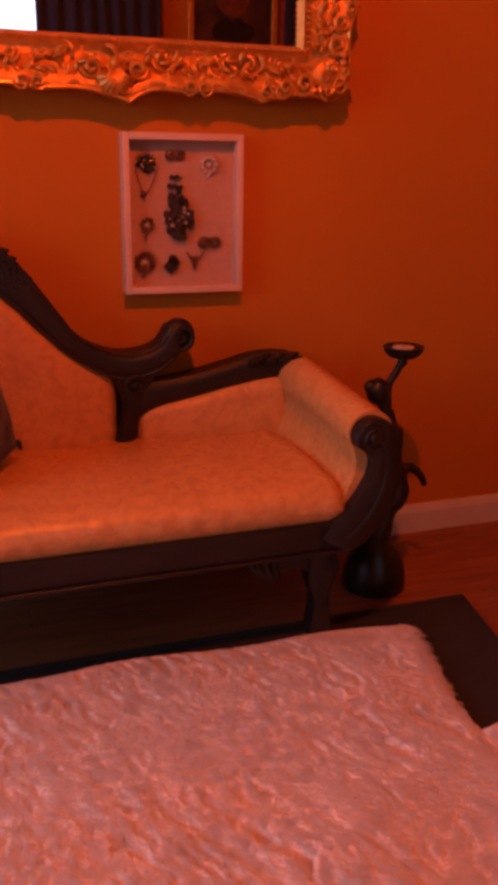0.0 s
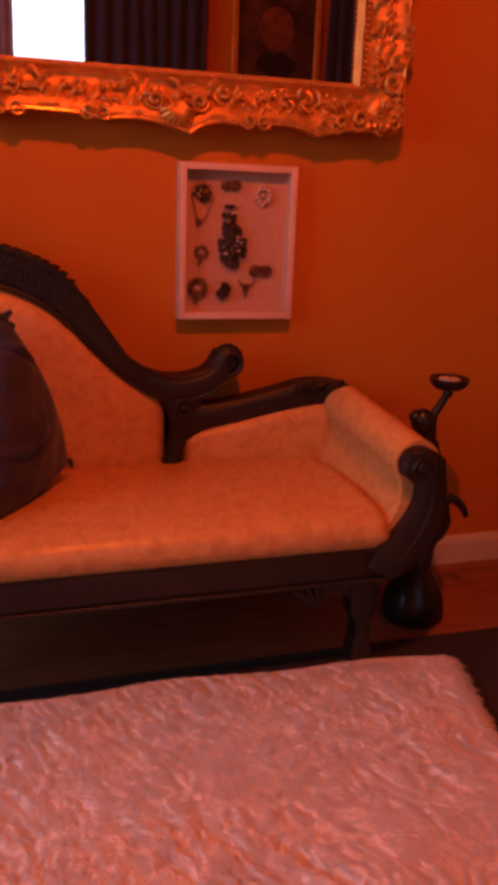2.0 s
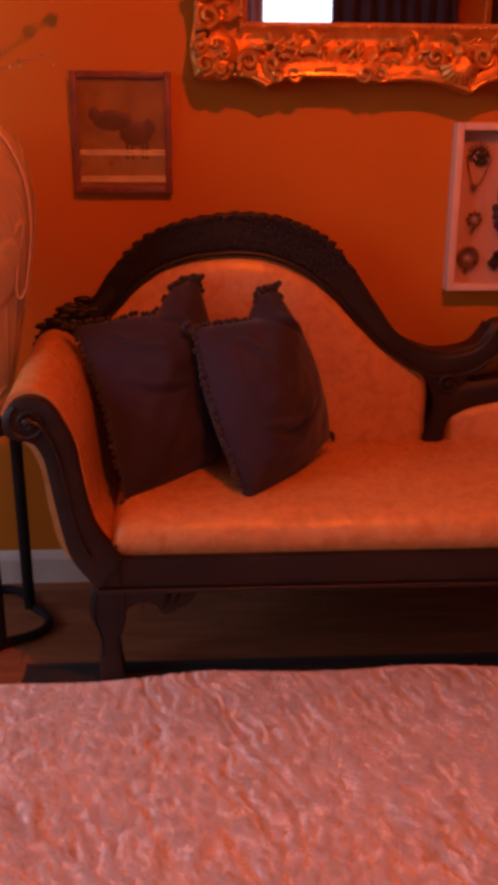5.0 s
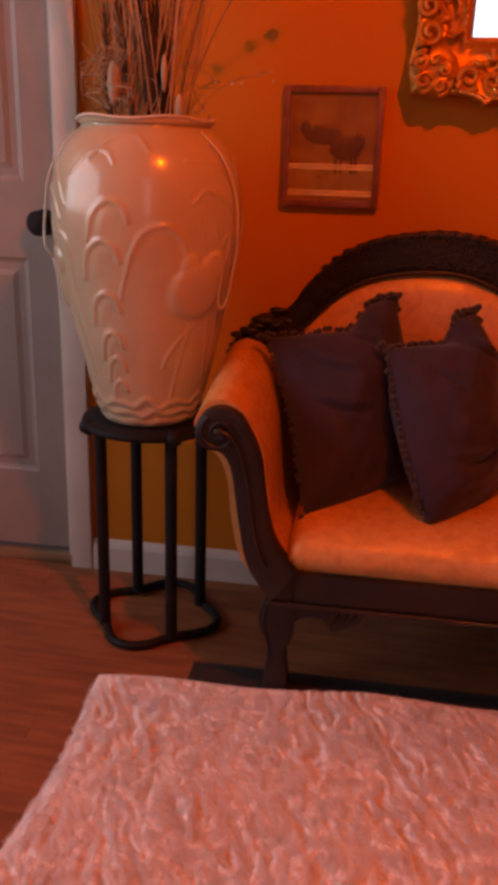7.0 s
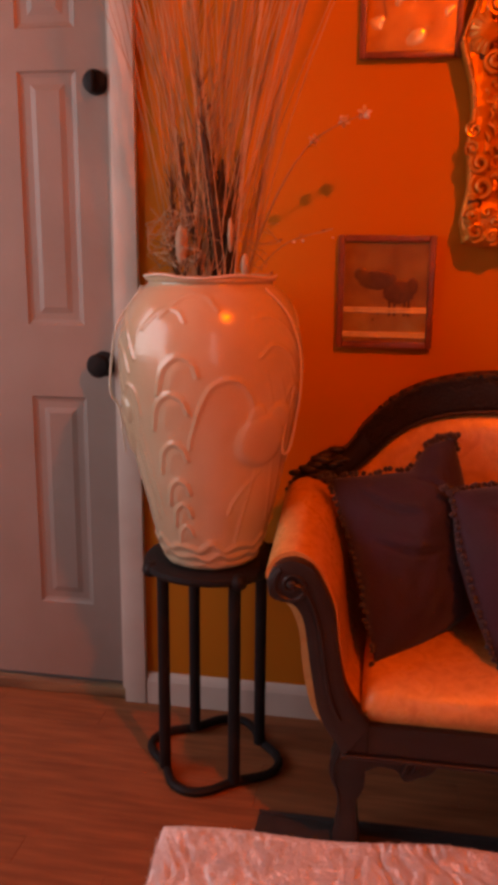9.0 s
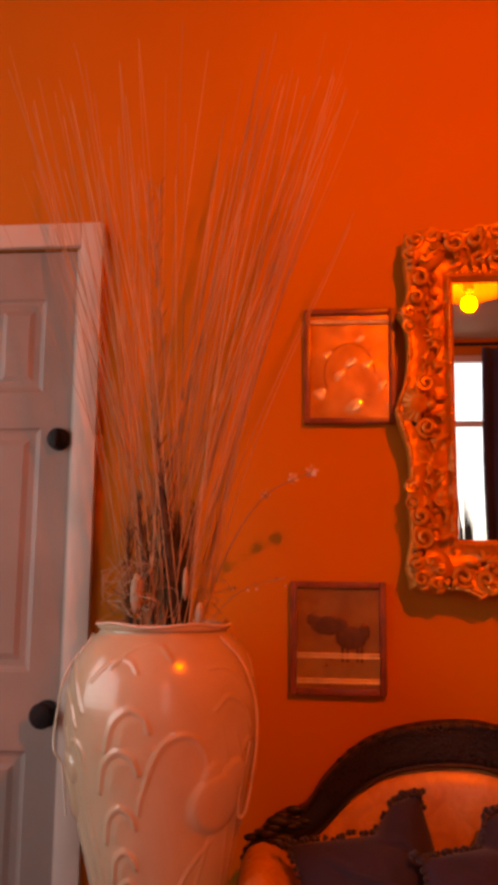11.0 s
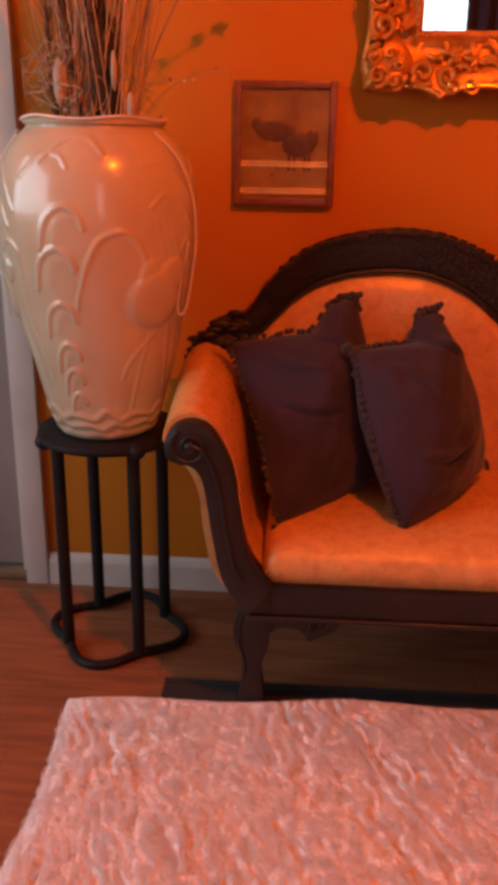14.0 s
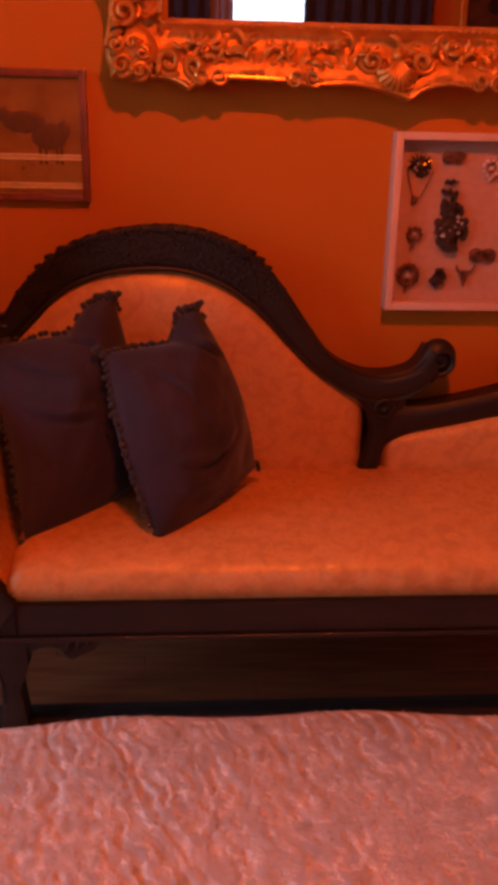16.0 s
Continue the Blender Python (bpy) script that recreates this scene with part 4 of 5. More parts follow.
vase = thing("vase", (VX, VY, 0.526), "large cream glazed vase with birds in relief", "vase")
Z0 = 0.527
PROFILE = [(0.086, 0.0), (0.098, 0.004), (0.106, 0.02), (0.116, 0.05), (0.128, 0.09), (0.139, 0.14), (0.155, 0.21), (0.172, 0.29), (0.187, 0.37), (0.195, 0.44), (0.194, 0.50), (0.185, 0.55), (0.168, 0.59), (0.148, 0.615), (0.134, 0.627), (0.130, 0.636), (0.134, 0.643)]
PROFILE = [(r, z * 0.960) for r, z in PROFILE]
curve = spline([(r, 0, z) for r, z in PROFILE], 70)


def vase_r(z):
    for p, q in zip(curve, curve[1:]):
        if p.z <= z <= q.z + 1e-6:
            return p.x + (q.x - p.x) * (z - p.z) / max(q.z - p.z, 1e-6)
    return curve[-1].x


inner_ = [(max(p.x - 0.010, 0.05), Z0 + p.z) for p in curve[::-1][:-4]]


RELIEF = (
    # width, height, then the line as (degrees round, height over the foot)
    (0.0060, 0.0050, ((2, 0.335), (6, 0.375), (13, 0.415), (24, 0.428), (32, 0.415), (38, 0.380), (40, 0.335))),      # neck and head
    (0.0036, 0.0035, ((2, 0.335), (-1, 0.305), (-2, 0.285))),                                                        # beak
    (0.0045, 0.0035, ((46, 0.235), (42, 0.175), (36, 0.075))),
    (0.0045, 0.0038, ((50, 0.230), (38, 0.198), (30, 0.165), (27, 0.142))),
    (0.0050, 0.0040, ((-22, 0.545), (-8, 0.583), (8, 0.588), (17, 0.560))),
    (0.0045, 0.0036, ((-34, 0.520), (-22, 0.558), (-10, 0.560), (-4, 0.538))),
    (0.0050, 0.0042, ((42, 0.470), (52, 0.492), (66, 0.470), (74, 0.430))),
    (0.0045, 0.0036, ((40, 0.545), (54, 0.545), (68, 0.515), (80, 0.460))),
    (0.0048, 0.0040, ((62, 0.370), (70, 0.405), (80, 0.390), (82, 0.345))),
    (0.0050, 0.0040, ((-62, 0.420), (-52, 0.340), (-46, 0.230), (-40, 0.120))),
    (0.0042, 0.0034, ((-74, 0.440), (-64, 0.330), (-56, 0.210), (-48, 0.110))),
    (0.0042, 0.0034, ((-52, 0.440), (-42, 0.350), (-37, 0.240), (-32, 0.130))),
)
PLUMES = ((-6, 0.470, 1.15), (-12, 0.395, 1.15), (-13, 0.292, 1.0), (-12, 0.212, 0.85), (-11, 0.158, 0.75), (-10, 0.108, 0.6))


def relief_lines():
    """Every raised line of one motif: width, height and finely spaced (degrees, height) pairs."""
    out = [(w_, h_, [(q.x, q.z) for q in spline([(d, 0, z) for d, z in pts], 40)]) for w_, h_, pts in RELIEF]
    for d, z, k in PLUMES:
        arch = [(d - 13 * k, z - 0.064 * k), (d - 9 * k, z - 0.020 * k), (d - 1 * k, z + 0.002), (d + 6 * k, z - 0.008 * k), (d + 9 * k, z - 0.030 * k)]
        out.append((0.0066 * (0.55 + 0.45 * k), 0.0050, [(q.x, q.z) for q in spline([(a, 0, b) for a, b in arch], 30)]))
        out.append((0.0130 * k, 0.0022, [(q.x, q.z) for q in spline([(d - 5 * k, 0, z - 0.050 * k), (d - 2 * k, 0, z - 0.022 * k), (d + 4 * k, 0, z - 0.016 * k)], 16)]))
    for z, wave, tall in ((0.058, 0.012, 0.0058), (0.036, 0.008, 0.0050), (0.014, 0.004, 0.0040)):
        out.append((0.0085, tall, [(-60 + k, z + wave * math.sin(radians(k * 12) + z * 90) * (0.6 + 0.4 * math.sin(radians(k * 6)))) for k in range(0, 122, 2)]))
    return out


NA, NZ = 420, 250
deg_axis = np.arange(NA) * 360.0 / NA                 # degrees round from the side facing the room
z_axis = np.linspace(0.0, curve[-1].z, NZ)
rad_axis = np.interp(z_axis, [p.z for p in curve], [p.x for p in curve])
raised = np.zeros((NZ, NA))
for turn in (0, 120, 240):
    for wide, tall, pts in relief_lines():
        near = np.full((NZ, NA), 1e9)
        for k, (d, z) in enumerate(pts):
            fade = 1.0 + 0.5 * abs(2 * k / (len(pts) - 1) - 1) ** 3
            arc = np.radians((deg_axis - d - turn + 180) % 360 - 180)[None, :] * rad_axis[:, None]
            near = np.minimum(near, (arc ** 2 + (z_axis[:, None] - z) ** 2) * fade ** 2)
        raised = np.maximum(raised, 0.8 * tall * np.exp(-near / wide ** 2))
    for d, z, sd, sz, tall in ((48, 0.300, 0.066, 0.062, 0.010), (60, 0.345, 0.040, 0.034, 0.007), (42, 0.345, 0.024, 0.034, 0.006)):
        arc = np.radians((deg_axis - d - turn + 180) % 360 - 180)[None, :] * rad_axis[:, None]
        spot = (arc / sd) ** 2 + ((z_axis[:, None] - z) / sz) ** 2
        raised = np.maximum(raised, tall / (1 + np.exp(np.minimum(9.0 * (spot - 0.75), 60))))
bm = bmesh.new()
rings = []
for zi in range(NZ):
    rr = rad_axis[zi] + raised[zi]
    rings.append([bm.verts.new((VX + rr[k] * math.cos(radians(deg_axis[k] - 90)), VY + rr[k] * math.sin(radians(deg_axis[k] - 90)), Z0 + z_axis[zi])) for k in range(NA)])
for p in inner_[2:]:
    rings.append([bm.verts.new((VX + p[0] * math.cos(radians(deg_axis[k] - 90)), VY + p[0] * math.sin(radians(deg_axis[k] - 90)), p[1])) for k in range(NA)])
for a, b in zip(rings, rings[1:]):
    for k in range(NA):
        bm.faces.new((a[k], a[(k + 1) % NA], b[(k + 1) % NA], b[k]))
bm.faces.new(rings[0])
bm.faces.new(rings[-1])
part("body", bm, M_VASE, vase, "cream glazed body moulded with wading birds and plumes", smooth=70)
part("rim", tube(bmesh.new(), [Vector((VX + 0.131 * math.cos(a), VY + 0.131 * math.sin(a), Z0 + 0.616)) for a in [math.pi * k / 36 for k in range(73)]], 0.0065, 8, cap=False), M_VASE, vase)


def on_vase(deg, z, off=0.0):
    """A point on the vase: degrees round from the side facing the room (positive to the right), height over its foot."""
    a = radians(-90 + deg)
    r = vase_r(z) + off
    return Vector((VX + r * math.cos(a), VY + r * math.sin(a), Z0 + z))


# bead string over the rim, hanging down beside the vase
beads = thing("bead_string", (VX + 0.19, VY, Z0 + 0.3), "string of small pearly beads hung over the vase rim", "beads")
rim = [Vector((VX + 0.138 * math.cos(a), VY + 0.138 * math.sin(a), Z0 + 0.622 + 0.003 * math.sin(5 * a))) for a in [radians(-170 + 8 * k) for k in range(22)]]
right = [on_vase(62, 0.598, 0.006), on_vase(68, 0.55, 0.009), on_vase(74, 0.48, 0.010), on_vase(76, 0.40, 0.012), on_vase(74, 0.33, 0.016), on_vase(72, 0.272, 0.018), on_vase(68, 0.262, 0.012), on_vase(67, 0.30, 0.006), on_vase(70, 0.40, 0.006)]
left = [on_vase(-70, 0.598, 0.006), on_vase(-80, 0.52, 0.010), on_vase(-84, 0.44, 0.020), on_vase(-84, 0.37, 0.030), on_vase(-88, 0.33, 0.022), on_vase(-84, 0.24, 0.026)]
for name, pts, n in (("rim_strand", rim, 130), ("side_strand", right, 130), ("side_strand", left, 90)):
    bm = bmesh.new()
    for p in spline(pts, n):
        ball(bm, p, 0.0031, 1)
    tube(bm, spline(pts, n), 0.001, 4)
    part(name, bm, M_BEAD, beads)

# dried arrangement
reeds = thing("dried_arrangement", (VX, VY, Z0 + 0.62), "tall dried reeds, plumes and feathers standing in the vase", "dried flowers")
rnd = random.Random(12)
NECK = Vector((VX, VY, Z0 + 0.582))


def stalk(angle, lean, height, bend, r):
    foot = NECK + Vector((rnd.uniform(-0.07, 0.07), rnd.uniform(-0.06, 0.06), -0.10))
    out = Vector((math.cos(angle), 0.55 * math.sin(angle), 0))
    top = NECK + out * lean + Vector((0, 0, height))
    mid = foot.lerp(top, 0.5) - out * bend + Vector((rnd.uniform(-0.01, 0.01), rnd.uniform(-0.01, 0.01), 0))
    top.y = min(top.y, WALL_Y - 0.03)
    mid.y = min(mid.y, WALL_Y - 0.03)
    return spline([foot, mid, top], 9)


for k in range(116):
    a = rnd.choice((rnd.uniform(-0.5, 0.7), rnd.uniform(2.5, 3.7), rnd.uniform(2.5, 3.7), rnd.uniform(-0.5, 0.7), rnd.uniform(-3.1, 3.1)))
    path = stalk(a, rnd.uniform(0.08, 0.42), rnd.uniform(0.9, 1.38), rnd.uniform(0.0, 0.04), 0.002)
    r = rnd.uniform(0.0007, 0.0015)
    part("reed", tube(bmesh.new(), path, lambda s: r * (1.2 - 0.6 * s), 5), M_REED, reeds)
for k in range(9):
    a, path = rnd.uniform(-3.1, 3.1), None
    path = stalk(a, rnd.uniform(0.03, 0.14), rnd.uniform(0.75, 1.05) if k % 3 == 0 else rnd.uniform(0.22, 0.42), 0.0, 0.003)
    bm = tube(bmesh.new(), path, 0.002, 5)
    for i in range(130 if k % 3 else 70):
        s = rnd.uniform(0.30, 1.0)
        q = path[min(int(s * 9), 8)].lerp(path[min(int(s * 9) + 1, 9)], s * 9 - int(s * 9))
        b2 = rnd.uniform(0, 6.28)
        d = Vector((math.cos(b2) * 0.045, math.sin(b2) * 0.035, 0.075)) * rnd.uniform(0.5, 1.1) * (1.15 - 0.6 * s)
        w = Vector((-math.sin(b2), math.cos(b2), 0)) * 0.0010
        vs = [bm.verts.new(q - w), bm.verts.new(q + w), bm.verts.new(q + d * 0.6 + w), bm.verts.new(q + d), bm.verts.new(q + d * 0.6 - w)]
        bm.faces.new(vs)
    part("plume", bm, M_PLUME if k % 3 else M_REED, reeds, "feathery brown grass plume")
for k in range(7):
    path = spline([NECK + Vector((rnd.uniform(-0.02, 0.05), -0.02 + rnd.uniform(-0.03, 0.03), -0.06)), NECK + Vector((rnd.uniform(0.0, 0.05), rnd.uniform(-0.05, 0.02), 0.12)), NECK + Vector((rnd.uniform(-0.03, 0.06), rnd.uniform(-0.05, 0.03), rnd.uniform(0.2, 0.34)))], 10)
    part("feather", tube(bmesh.new(), path, lambda s: 0.003 + 0.017 * math.sin(math.pi * min(1, 0.05 + 0.95 * s)), 8, 0.25), M_FROND, reeds, "short dark feather")
# tangle of curly tendrils at the rim
for k in range(26):
    a = rnd.uniform(2.0, 4.6) if k < 16 else rnd.uniform(-3, 3)
    c = NECK + Vector((math.cos(a) * 0.10, math.sin(a) * 0.08, 0.02))
    pts = [c + Vector((rnd.uniform(-0.045, 0.045), rnd.uniform(-0.04, 0.04), 0.03 + 0.022 * i + rnd.uniform(-0.02, 0.02))) for i in range(6)]
    part("tendril", tube(bmesh.new(), spline(pts, 22), 0.0008, 4), M_TISSUE, reeds)
for x, z, w, h in ((-0.045, 0.10, 0.026, 0.085), (0.085, 0.06, 0.018, 0.05), (0.055, 0.12, 0.012, 0.07)):
    bm = bmesh.new()
    ball(bm, NECK + Vector((x, -0.07, z)), 1, 2, (w * 0.5, 0.008, h * 0.5))
    part("husk", bm, M_TISSUE, reeds, "pale papery husk")
# flowering branch reaching out in front of the wall
branch = spline([NECK + Vector((0.05, -0.02, -0.05)), NECK + Vector((0.12, -0.01, 0.16)), NECK + Vector((0.20, 0.02, 0.30)), NECK + Vector((0.305, 0.05, 0.362))], 16)
part("branch", tube(bmesh.new(), branch, lambda s: 0.0028 * (1.1 - 0.7 * s), 6), M_REED, reeds)


def blossom(at, size, turn):
    bm = bmesh.new()
    for k in range(5):
        a = turn + k * 1.256
        tip = Vector((math.cos(a), 0.35 * math.sin(2 * a), math.sin(a))) * size
        tube(bm, spline([at, at + tip * 0.55 + Vector((0, -size * 0.25, 0)), at + tip], 6), lambda s: size * 0.42 * math.sin(math.pi * min(1, 0.08 + 0.9 * s)), 6, 0.22)
    ball(bm, at, size * 0.2, 1)
    part("blossom", bm, M_PETAL, reeds, "pale silk blossom")


blossom(branch[-1], 0.015, 0.3)
blossom(branch[-1] + Vector((-0.040, -0.004, -0.016)), 0.013, 0.9)
blossom(branch[-1] + Vector((-0.100, -0.01, -0.052)), 0.012, 0.1)
sprig = spline([NECK + Vector((0.06, -0.02, 0.0)), NECK + Vector((0.15, 0.0, 0.10)), NECK + Vector((0.25, 0.03, 0.135))], 12)
part("branch", tube(bmesh.new(), sprig, 0.0012, 5), M_REED, reeds)
for k in range(11):
    p = sprig[4 + k % 8] + Vector((rnd.uniform(-0.02, 0.02), rnd.uniform(-0.02, 0.01), rnd.uniform(-0.03, 0.03)))
    part("berry", ball(bmesh.new(), p, rnd.uniform(0.002, 0.0035), 1), M_BEAD if k % 2 else M_BROOCH, reeds)


# ---- small framed prints ----
def framed_print(x0, x1, z0, z1, label, draw, foil):
    root = thing("framed_print", ((x0 + x1) / 2, WALL_Y, z0), label, "picture", "framed prints on the tan wall")
    yf, w = WALL_Y - 0.020, 0.015
    for a in ((x0, x0 + w, z0, z1), (x1 - w, x1, z0, z1), (x0 + w, x1 - w, z0, z0 + w), (x0 + w, x1 - w, z1 - w, z1)):
        part("frame_bar", boxed(a[0], a[1], yf, WALL_Y - 0.001, a[2], a[3], bevel=0.004), M_FRAME, root)
    part("print", boxed(x0 + w, x1 - w, WALL_Y - 0.010, WALL_Y - 0.002, z0 + w, z1 - w), foil, root, "gold foil print", smooth=0)
    draw(root, x0 + w, x1 - w, z0 + w, z1 - w, WALL_Y - 0.0105)
    pane = part("pane", boxed(x0 + w, x1 - w, WALL_Y - 0.0155, WALL_Y - 0.0140, z0 + w, z1 - w), M_GLASS, root, smooth=0)
    pane.visible_shadow = False


def flat(bm, cx, cz, rx, rz, y, turn=0.0):
    ball(bm, (0, 0, 0), 1, 2, (rx, 0.0022, rz))
    bm.verts.ensure_lookup_table()
    bmesh.ops.transform(bm, matrix=Matrix.Translation((cx, y, cz)) @ Matrix.Rotation(turn, 4, "Y"), verts=bm.verts[-42:])


def meadow(root, a, b, c, d, y):
    w, h = b - a, d - c
    bm = bmesh.new()
    for z in (0.335, 0.305, 0.085, 0.055):
        tube(bm, [Vector((a, y + 0.0005, c + z * h)), Vector(((a + b) / 2, y + 0.0005, c + z * h)), Vector((b, y + 0.0005, c + z * h))], 0.0042, 12, 0.6)
    part("bright_strip", bm, M_FOIL_BRIGHT, root, "embossed bright gold strip", smooth=80)
    bm = bmesh.new()
    flat(bm, a + 0.40 * w, c + 0.62 * h, 0.24 * w, 0.10 * h, y)
    flat(bm, a + 0.66 * w, c + 0.50 * h, 0.20 * w, 0.12 * h, y)
    flat(bm, a + 0.20 * w, c + 0.68 * h, 0.08 * w, 0.07 * h, y)
    flat(bm, a + 0.82 * w, c + 0.56 * h, 0.07 * w, 0.09 * h, y)
    for x in (0.54, 0.60, 0.72, 0.77):
        box(bm, a + x * w, a + (x + 0.03) * w, y - 0.0009, y, c + 0.26 * h, c + 0.46 * h)
    part("dark_shape", bm, M_FOIL_DARK, root)
    part("dark_strip", boxed(a, b, y - 0.0005, y, c + 0.10 * h, c + 0.29 * h), M_FOIL_MID, root, smooth=0)


def flowers(root, a, b, c, d, y):
    w, h = b - a, d - c
    bm = bmesh.new()
    for x, z, r in ((0.50, 0.52, 0.08), (0.72, 0.50, 0.06), (0.35, 0.40, 0.07), (0.90, 0.30, 0.06), (0.10, 0.22, 0.09), (0.55, 0.10, 0.12), (0.62, 0.75, 0.05), (0.2, 0.6, 0.05)):
        for k in range(3):
            flat(bm, a + x * w + 0.005 * k, c + z * h + 0.004 * k, r * w * (1 - 0.2 * k), r * h * 0.45, y, 0.8 * k + x * 5)
    part("bright_figure", bm, M_FOIL_BRIGHT, root)
    bm = bmesh.new()
    tube(bm, [Vector((a + (0.5 + 0.32 * math.cos(t)) * w, y, c + (0.42 + 0.30 * math.sin(t)) * h)) for t in [0.2 * k for k in range(19)]], 0.0011, 5)
    part("dark_figure", bm, M_FOIL_DARK, root)
    part("bright_strip", tube(bmesh.new(), [Vector((a, y + 0.001, d - 0.06 * h)), Vector((b, y + 0.001, d - 0.06 * h))], 0.011, 14, 0.35), M_FOIL_BRIGHT, root, smooth=80)


framed_print(-0.424, -0.203, 0.978, 1.235, "small gold foil print of dark shapes in a brown frame", meadow, M_FOIL_BROWN)
framed_print(-0.392, -0.172, 1.608, 1.893, "small bright gold foil print in a brown frame", flowers, M_FOIL)

# ---- white shadow box with pinned brooches ----
BX0, BX1, BZ0, BZ1 = 0.437, 0.734, 0.757, 1.131
sbox = thing("shadow_box", ((BX0 + BX1) / 2, WALL_Y, BZ0), "white shadow box frame with a pale backing behind glass", "shadow box")
w = 0.016
for a in ((BX0, BX0 + w, BZ0, BZ1), (BX1 - w, BX1, BZ0, BZ1), (BX0 + w, BX1 - w, BZ0, BZ0 + w), (BX0 + w, BX1 - w, BZ1 - w, BZ1)):
    part("frame_bar", boxed(a[0], a[1], WALL_Y - 0.042, WALL_Y - 0.001, a[2], a[3], bevel=0.0015), M_WHITE_FRAME, sbox)
part("backing", boxed(BX0 + w, BX1 - w, WALL_Y - 0.010, WALL_Y - 0.002, BZ0 + w, BZ1 - w), M_BACKING, sbox, smooth=0)
pane = part("pane", boxed(BX0 + w, BX1 - w, WALL_Y - 0.036, WALL_Y - 0.034, BZ0 + w, BZ1 - w), M_GLASS, sbox, smooth=0)
pane.visible_shadow = False
BRY = WALL_Y - 0.013


def brooch(u, v, label, build):
    """A brooch pinned to the backing at parts u, v of its width and height (v downwards)."""
    c = Vector((BX0 + w + u * (BX1 - BX0 - 2 * w), BRY, BZ1 - w - v * (BZ1 - BZ0 - 2 * w)))
    root = thing("brooch", c, label, "brooch", "brooches in the shadow box")
    build(root, c)


def cluster(root, c, rx, rz, n, material, seed, gem=None, size=0.006):
    r2 = random.Random(seed)
    bm = bmesh.new()
    ball(bm, c, 1, 2, (rx * 0.8, 0.004, rz * 0.8))
    for _ in range(n):
        a, s = r2.uniform(0, 6.28), math.sqrt(r2.random())
        ball(bm, c + Vector((rx * s * math.cos(a), r2.uniform(-0.008, 0), rz * s * math.sin(a))), size * r2.uniform(0.6, 1.2), 1)
    part("mount", bm, material, root)
    if gem:
        bm = bmesh.new()
        for _ in range(gem):
            a, s = r2.uniform(0, 6.28), math.sqrt(r2.random()) * 0.8
            ball(bm, c + Vector((rx * s * math.cos(a), -0.009, rz * s * math.sin(a))), size * 0.5, 1)
        part("stones", bm, M_STONE, root)


def loop(root, pts, c, r=0.0016, material=None):
    part("chain", tube(bmesh.new(), [c + Vector((x, -0.002, z)) for x, _, z in spline([(x, 0, z) for x, z in pts], 24)], r, 6), material or M_BROOCH, root)


def fan_brooch(root, c):
    cluster(root, c, 0.022, 0.020, 26, M_JET, 1, 4)
    bm = bmesh.new()
    for k in range(7):
        a = 0.5 + k * 0.36
        tube(bm, [c, c + Vector((0.030 * math.cos(a), -0.003, 0.030 * math.sin(a)))], lambda s: 0.005 * (1 - 0.8 * s), 5)
    part("spikes", bm, M_JET, root)
    loop(root, [(-0.028, 0.0), (-0.022, -0.028), (-0.010, -0.062), (0.0, -0.066), (0.012, -0.05), (0.030, -0.006)], c)
    part("drop", ball(bmesh.new(), c + Vector((-0.008, -0.004, -0.068)), 0.008, 2), M_BROOCH, root)


def bow(root, c, s=1.0, material=None):
    bm = bmesh.new()
    for sx in (-1, 1):
        tube(bm, [c + Vector((sx * s * (0.011 + 0.010 * math.cos(t)), -0.003, s * 0.008 * math.sin(t))) for t in [0.35 * k for k in range(19)]], 0.0050 * s, 6)
    ball(bm, c, 0.006 * s, 1)
    part("loops", bm, material or M_BROOCH, root)


def ring_of(root, c, r, n, material, tail=0.0):
    bm = bmesh.new()
    for k in range(n):
        a = 2 * math.pi * k / n
        ball(bm, c + Vector((r * math.cos(a), -0.003, r * math.sin(a))), r * 0.42, 1)
    if tail:
        tube(bm, [c + Vector((0, -0.002, -r)), c + Vector((-0.3 * tail, -0.002, -r - tail))], 0.004, 6)
    part("ring", bm, material, root)
    part("stone", ball(bmesh.new(), c + Vector((0, -0.004, 0)), r * 0.35, 2), M_STONE, root)


def centre_piece(root, c):
    cluster(root, c, 0.033, 0.048, 90, M_JET, 5, 12, 0.010)
    top = c + Vector((-0.010, 0, 0.060))
    bm = bmesh.new()
    for k in range(18):
        ball(bm, top + Vector((0.014 * math.sin(k * 2.2), -0.004, 0.018 * math.cos(k * 1.3))), 0.007, 1)
    part("top_mount", bm, M_JET, root)


brooch(0.17, 0.16, "black fan-shaped brooch with a hanging chain", fan_brooch)
brooch(0.44, 0.10, "small tarnished bow-shaped metal brooch", lambda r, c: bow(r, c))
brooch(0.76, 0.16, "pale openwork brooch of clear stones", lambda r, c: ring_of(r, c, 0.017, 9, M_STONE, 0.012))
brooch(0.45, 0.245, "small dark bar brooch", lambda r, c: cluster(r, c, 0.018, 0.004, 14, M_JET, 3, 1, 0.004))
brooch(0.47, 0.53, "large black jewelled centre brooch", centre_piece)
brooch(0.17, 0.57, "reddish brooch with a pale stone", lambda r, c: ring_of(r, c, 0.014, 8, M_BROOCH, 0.022))
brooch(0.76, 0.70, "dark red winged insect brooch", lambda r, c: bow(r, c, 1.2))
brooch(0.14, 0.83, "round tarnished wreath brooch", lambda r, c: ring_of(r, c, 0.020, 12, M_BROOCH, 0.018))
brooch(0.40, 0.85, "round black enamel brooch", lambda r, c: cluster(r, c, 0.016, 0.019, 44, M_JET, 9, 0, 0.007))


